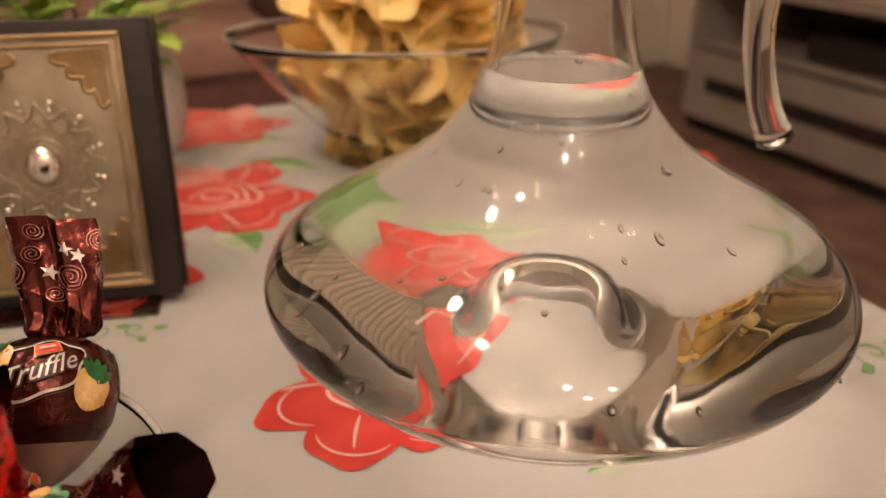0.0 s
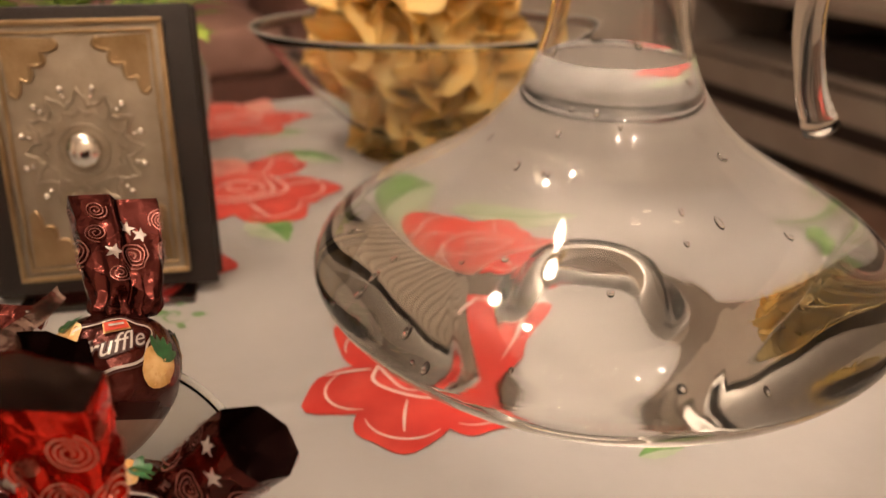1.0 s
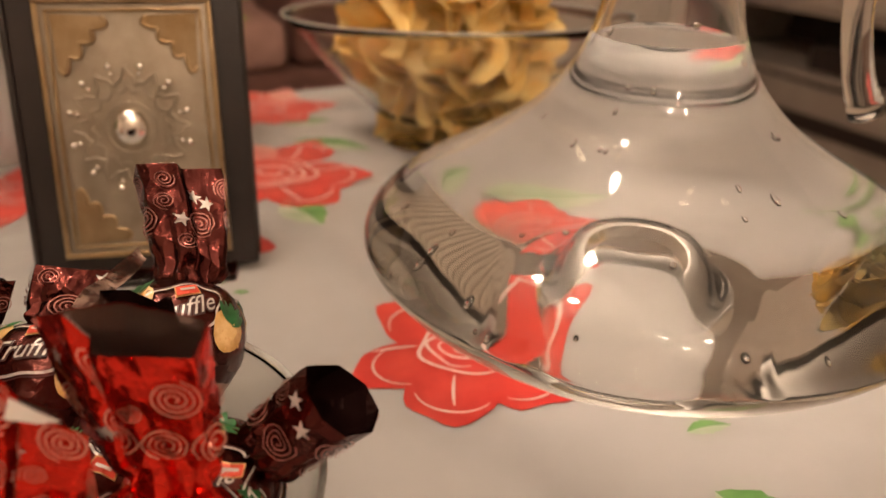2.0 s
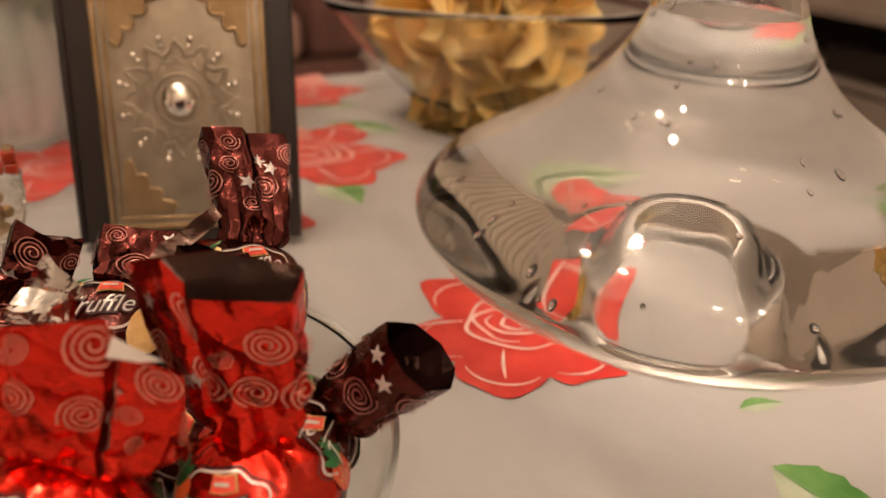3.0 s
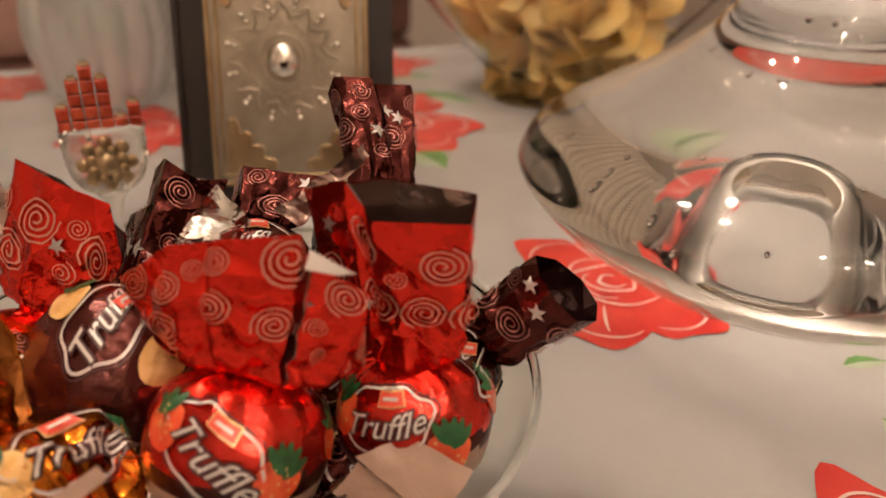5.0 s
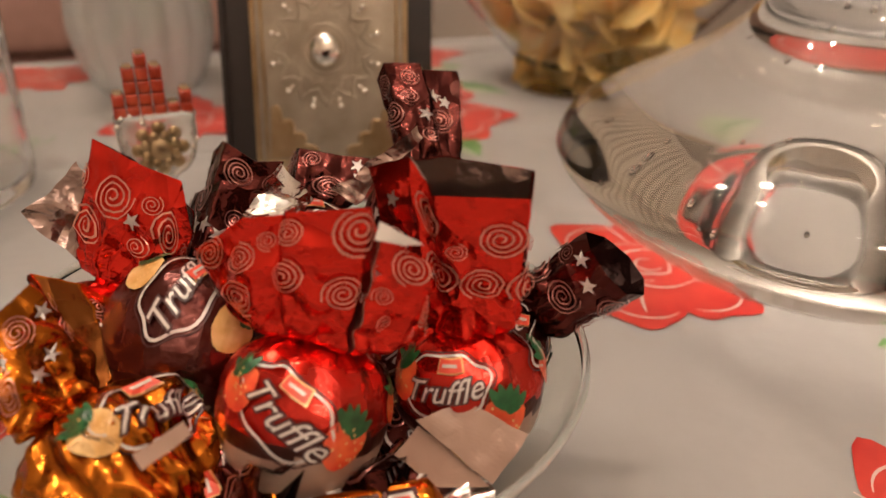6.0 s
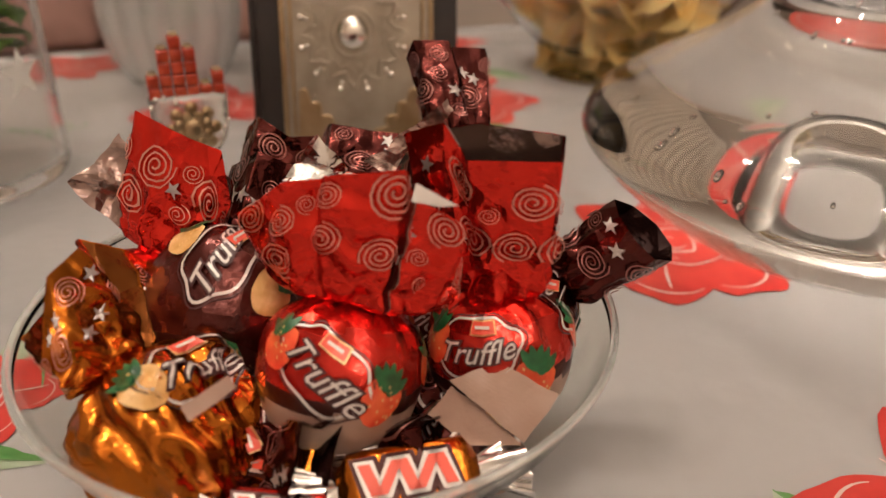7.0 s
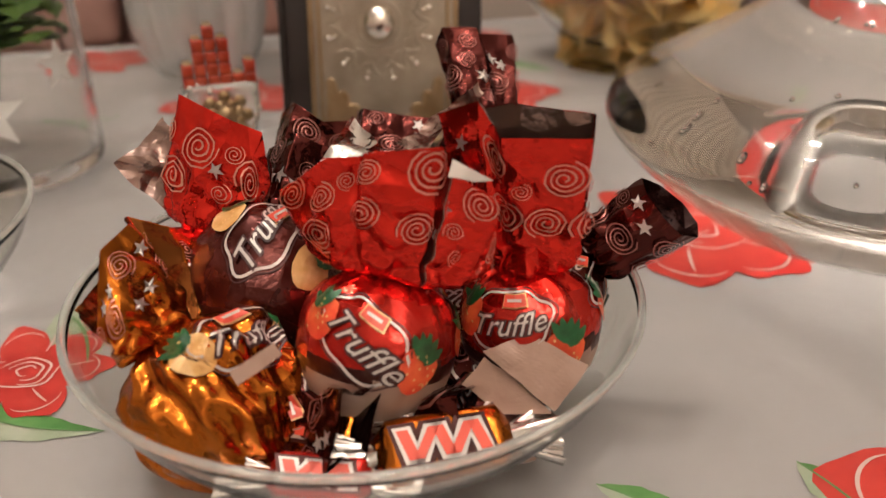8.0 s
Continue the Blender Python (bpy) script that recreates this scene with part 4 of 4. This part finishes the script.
    for _ in range(140):
        u, t = rnd.random(), rnd.uniform(.35, .88)
        size = rnd.choice((.0056, .0050, .0042, .0034, .0026, .0017))
        if all(math.hypot(((u - q[0] + .5) % 1 - .5) * around, (t - q[1]) * fl) > (size + q[2]) * 1.05 for q in spots) and len(spots) < 34:
            spots.append((u, t, size))
    for u, t, size in spots:
        v2, f2 = swirl2(size, 3.4 if size > .0030 else 2.6, rnd.uniform(0, 6)) if size > .0020 else star2(size * 1.35)
        k = 0 if size > .0020 else 1
        g.add([flare(u + px / (around * max(.5, t ** .24)), min(.985, max(.1, t + py / fl)), .0008) for px, py in v2], f2, k)
    part("swirl_print", g, [curl, STAR], top, "pale swirls and silver stars", False)
    return c


def flap(candy, name, corners, material, label, crush=.0012, seed=0):
    """A crumpled sheet of wrapper between four corners, part of a candy."""
    a, b, c, d = [candy.matrix_basis.inverted() @ Vector(p) for p in corners]

    def fn(u, v):
        p = a.lerp(b, u).lerp(d.lerp(c, u), v)
        n = noise.noise_vector(p * 160 + Vector((seed, seed, 0)))
        return p + n * crush
    return part(name, Shape().grid(fn, 12, 12), material, candy, label, False)


def twist_bar(at, along, up, length, w, h, mats, label, seed):
    """A bar in printed film with crimped, fanned ends."""
    rnd = random.Random(seed)
    x = Vector(along).normalized()
    z = (Vector(up) - x * Vector(up).dot(x)).normalized()
    m = Matrix((x, z.cross(x), z)).transposed().to_4x4()
    c = thing("candy_bar", Matrix.Translation(at) @ m, label, "candy", "candies in the bowl")

    def fn(u, v):
        q = -1 + 2 * v
        e = 1 - max(0, abs(q) - .82) / .18 * .45
        a = math.tau * u
        sx, sy = math.copysign(abs(math.cos(a)) ** .45, math.cos(a)), math.copysign(abs(math.sin(a)) ** .45, math.sin(a))
        k = 1 + .05 * noise.noise(Vector((q * 3 + seed, sx, sy)))
        return q * length / 2, sx * w / 2 * e * k, sy * h / 2 * e * k
    body = part("wrapper", Shape().grid(fn, 32, 22, 0, True), mats[0], c)
    for sgn in (-1, 1):
        def end(u, v):
            a = math.tau * u
            tri = abs(((u * 9) % 1) * 2 - 1)
            k = .35 + .75 * v
            return sgn * (length / 2 - .001 + .012 * v), math.cos(a) * w * .5 * k, (math.sin(a) * h * .28 + (tri - .5) * .003 * v)
        part("crimped_end", Shape().grid(end, 36, 6, 0, True), mats[1], c, "silver crimped end")
    for i in range(5):
        s = Shape()
        xx, lean = -length * .28 + i * length * .13, (.0022 if i % 2 else -.0010)
        for grow, zz, k in ((1.45, .0005, 2), (1.0, .0008, 0), (.62, .0011, 1)):
            ww, hh = .0021 * grow, w * .28 * (grow + 1) / 2
            s.add([(xx - ww - lean, -hh, h / 2 + zz), (xx + ww - lean, -hh, h / 2 + zz), (xx + ww + lean, hh, h / 2 + zz), (xx - ww + lean, hh, h / 2 + zz)], [(0, 1, 2, 3)], k)
        part("print_bar", s, [INK, PLATE, CHOCO], body, "red print bar edged in white", False)
    return c


c = truffle((-.1270, .0990, .0338), (.12, .28, .95), (-.05, -.9, .3), "red", 1, .0194, (.0275, .0085, .0265), 5, (.0, -.002), -32, -5, rim=[(-.0264, -.003, .0150), (-.0145, -.0115, .0255), (-.0075, -.0082, .0268), (-.0060, -.0115, .0280), (.0108, -.0110, .0322), (.0120, -.0072, .0268), (.0135, -.0105, .0268), (.0246, -.0070, .0225), (.0240, -.0010, .0065), (.0120, .0060, .0200), (-.0060, .0070, .0240), (-.0200, .0045, .0150)])
flap(c, "paper_tip", [(-.1087, .0967, .0825), (-.1002, .0957, .0786), (-.1041, .0954, .0784), (-.1096, .0952, .0792)], INK, "white torn paper tip", .0003, 1)
c = truffle((-.0905, .1140, .0330), (-.14, .02, .98), (-.30, -.9, .2), "red", 2, .0180, (.0185, .0070, .0370), 4, (.0, .0), 8, -4, lift=.0035, rim=[(-.0165, -.0020, .0385), (-.0050, -.0060, .0425), (-.0025, -.0035, .0360), (-.0002, -.0072, .0345), (.0198, -.0045, .0335), (.0185, .0040, .0362), (-.0015, .0062, .0385), (-.0115, .0040, .0375)])
flap(c, "paper_flap", [(-.1015, .0943, .0360), (-.0910, .0978, .0401), (-.0771, .0950, .0343), (-.0835, .0880, .0250)], BEIGE, "folded beige paper flap", .0008, 2)
flap(c, "paper_fold", [(-.1060, .0925, .0275), (-.1005, .0955, .0340), (-.0845, .0885, .0244), (-.0960, .0883, .0236)], BEIGE, "folded beige paper edge", .0008, 5)
truffle((-.1080, .1740, .0450), (-.04, .62, .78), (.25, -.8, .5), "brown", 3, .0175, (.0120, .0042, .0315), 2, (-.006, .002), 18, -13, rim=[(-.0080, -.0035, .0335), (.0030, -.0055, .0338), (.0045, -.0030, .0330), (.0150, -.0030, .0338), (.0155, .0030, .0325), (.0, .0045, .0315), (-.0098, .0030, .0300)])
truffle((-.0860, .1240, .0390), (.78, .10, .58), (.2, -.6, .8), "brown", 4, .0145, (.0110, .0090, .0250), 2, (.0, .0), 60, -13, .7, rim=[(-.0088, -.0040, .0205), (-.0040, -.0078, .0195), (.0035, -.0085, .0198), (.0085, -.0050, .0210), (.0098, .0020, .0240), (.0060, .0075, .0258), (-.0010, .0088, .0255), (-.0075, .0060, .0232)])
c = truffle((-.1630, .0828, .0272), (-.62, .30, .66), (.80, -.10, .62), "gold", 5, .0190, (.0180, .0130, .0180), 4, (.0, .0), -15, -62, 2.2, rim=[(.0300, -.0020, .0055), (.0175, -.0050, .0225), (.0100, -.0025, .0300), (.0045, -.0078, .0262), (-.0080, -.0072, .0222), (-.0190, -.0035, .0060), (-.0090, .0085, .0165), (.0090, .0105, .0240), (.0220, .0065, .0115)])
flap(c, "paper_strip", [(-.1508, .0675, .0463), (-.1432, .0735, .0499), (-.1414, .0728, .0475), (-.1492, .0664, .0436)], BEIGE, "pale paper strip", .0003, 3)
truffle((-.1600, .1165, .0395), (.15, .75, .6), (.1, -.85, .5), "brown", 6, .0195, (.0120, .0070, .0200), 3, (.0, .0), 80, -22)
c = truffle((-.1810, .1170, .0330), (.38, .30, .86), (-.1, -.9, .3), "red", 7, .0178, (.0140, .0055, .0360), 3, (.0, .0), 30, rim=[(-.0225, -.0030, .0306), (-.0100, -.0065, .0310), (-.0060, -.0050, .0308), (.0030, -.0050, .0316), (.0090, -.0010, .0193), (.0040, .0050, .0240), (-.0150, .0040, .0290)])
flap(c, "foil_flap", [(-.2012, .1261, .0645), (-.1903, .1364, .0754), (-.1840, .1327, .0600), (-.1860, .1265, .0480)], LINING, "crumpled silvery foil flap", .0022, 4)
c = truffle((-.1400, .1600, .0400), (.05, .7, .7), (.0, -.8, .5), "brown", 8, .0165, (.0120, .0060, .0160), 3, (.0, .0), 10)
flap(c, "foil_flap", [(-.1302, .1487, .0650), (-.1075, .1569, .0825), (-.1055, .1561, .0790), (-.1239, .1491, .0620)], LINING, "pinkish foil strip", .0016, 6)
flap(c, "foil_corner", [(-.1480, .1282, .0650), (-.1389, .1342, .0778), (-.1313, .1327, .0703), (-.1350, .1306, .0600)], SILVER_FOIL, "crumpled silver foil corner", .0025, 7)
truffle((-.1690, .1560, .0300), (.2, .5, .85), (.0, -.8, .5), "brown", 9, .0165, (.0110, .0060, .0250), 3, (.0, .0), 45)
truffle((-.1150, .1400, .0280), (.2, .1, .95), (.0, -.8, .5), "brown", 10, .0165, (.0100, .0060, .0320), 3, (.0, .0), -20)
truffle((-.1440, .0900, .0190), (.5, -.5, .3), (-.3, -.6, .8), "brown", 11, .0120, (.0100, .0060, .0150), 3, (.0, .0), 40)
# Four small dark candies added low down, to darken the gaps in the heap.
truffle((-.1240, .0900, .0150), (.7, -.2, .3), (-.2, -.6, .8), "brown", 14, .0110, (.0090, .0055, .0130), 3, (.0, .0), 30)
truffle((-.1060, .1080, .0150), (.4, .5, .2), (-.2, -.6, .8), "brown", 15, .0110, (.0090, .0055, .0130), 3, (.0, .0), -50)
truffle((-.1700, .1000, .0160), (-.3, .6, .2), (-.2, -.6, .8), "brown", 16, .0110, (.0090, .0055, .0130), 3, (.0, .0), 10)
truffle((-.0990, .0960, .0160), (-.5, .4, .2), (-.2, -.6, .8), "brown", 17, .0105, (.0080, .0055, .0120), 3, (.0, .0), 10)
twist_bar((-.1085, .0790, .0200), (.93, .34, .0), (-.10, -.55, .83), .031, .0150, .0105, [GOLD, SILVER_FOIL], "golden orange wrapped candy bar with silver crimped ends", 1)
twist_bar((-.1400, .0830, .0180), (.80, -.20, .1), (.0, -.5, .85), .026, .0140, .0100, [GOLD, SILVER_FOIL], "golden wrapped candy bar lying under the truffles", 2)
twist_bar((-.1340, .0670, .0185), (.95, .10, -.1), (.0, -.4, .9), .022, .0110, .0080, [RED_FILM, SILVER_FOIL], "small red and silver wrapped sweet", 3)
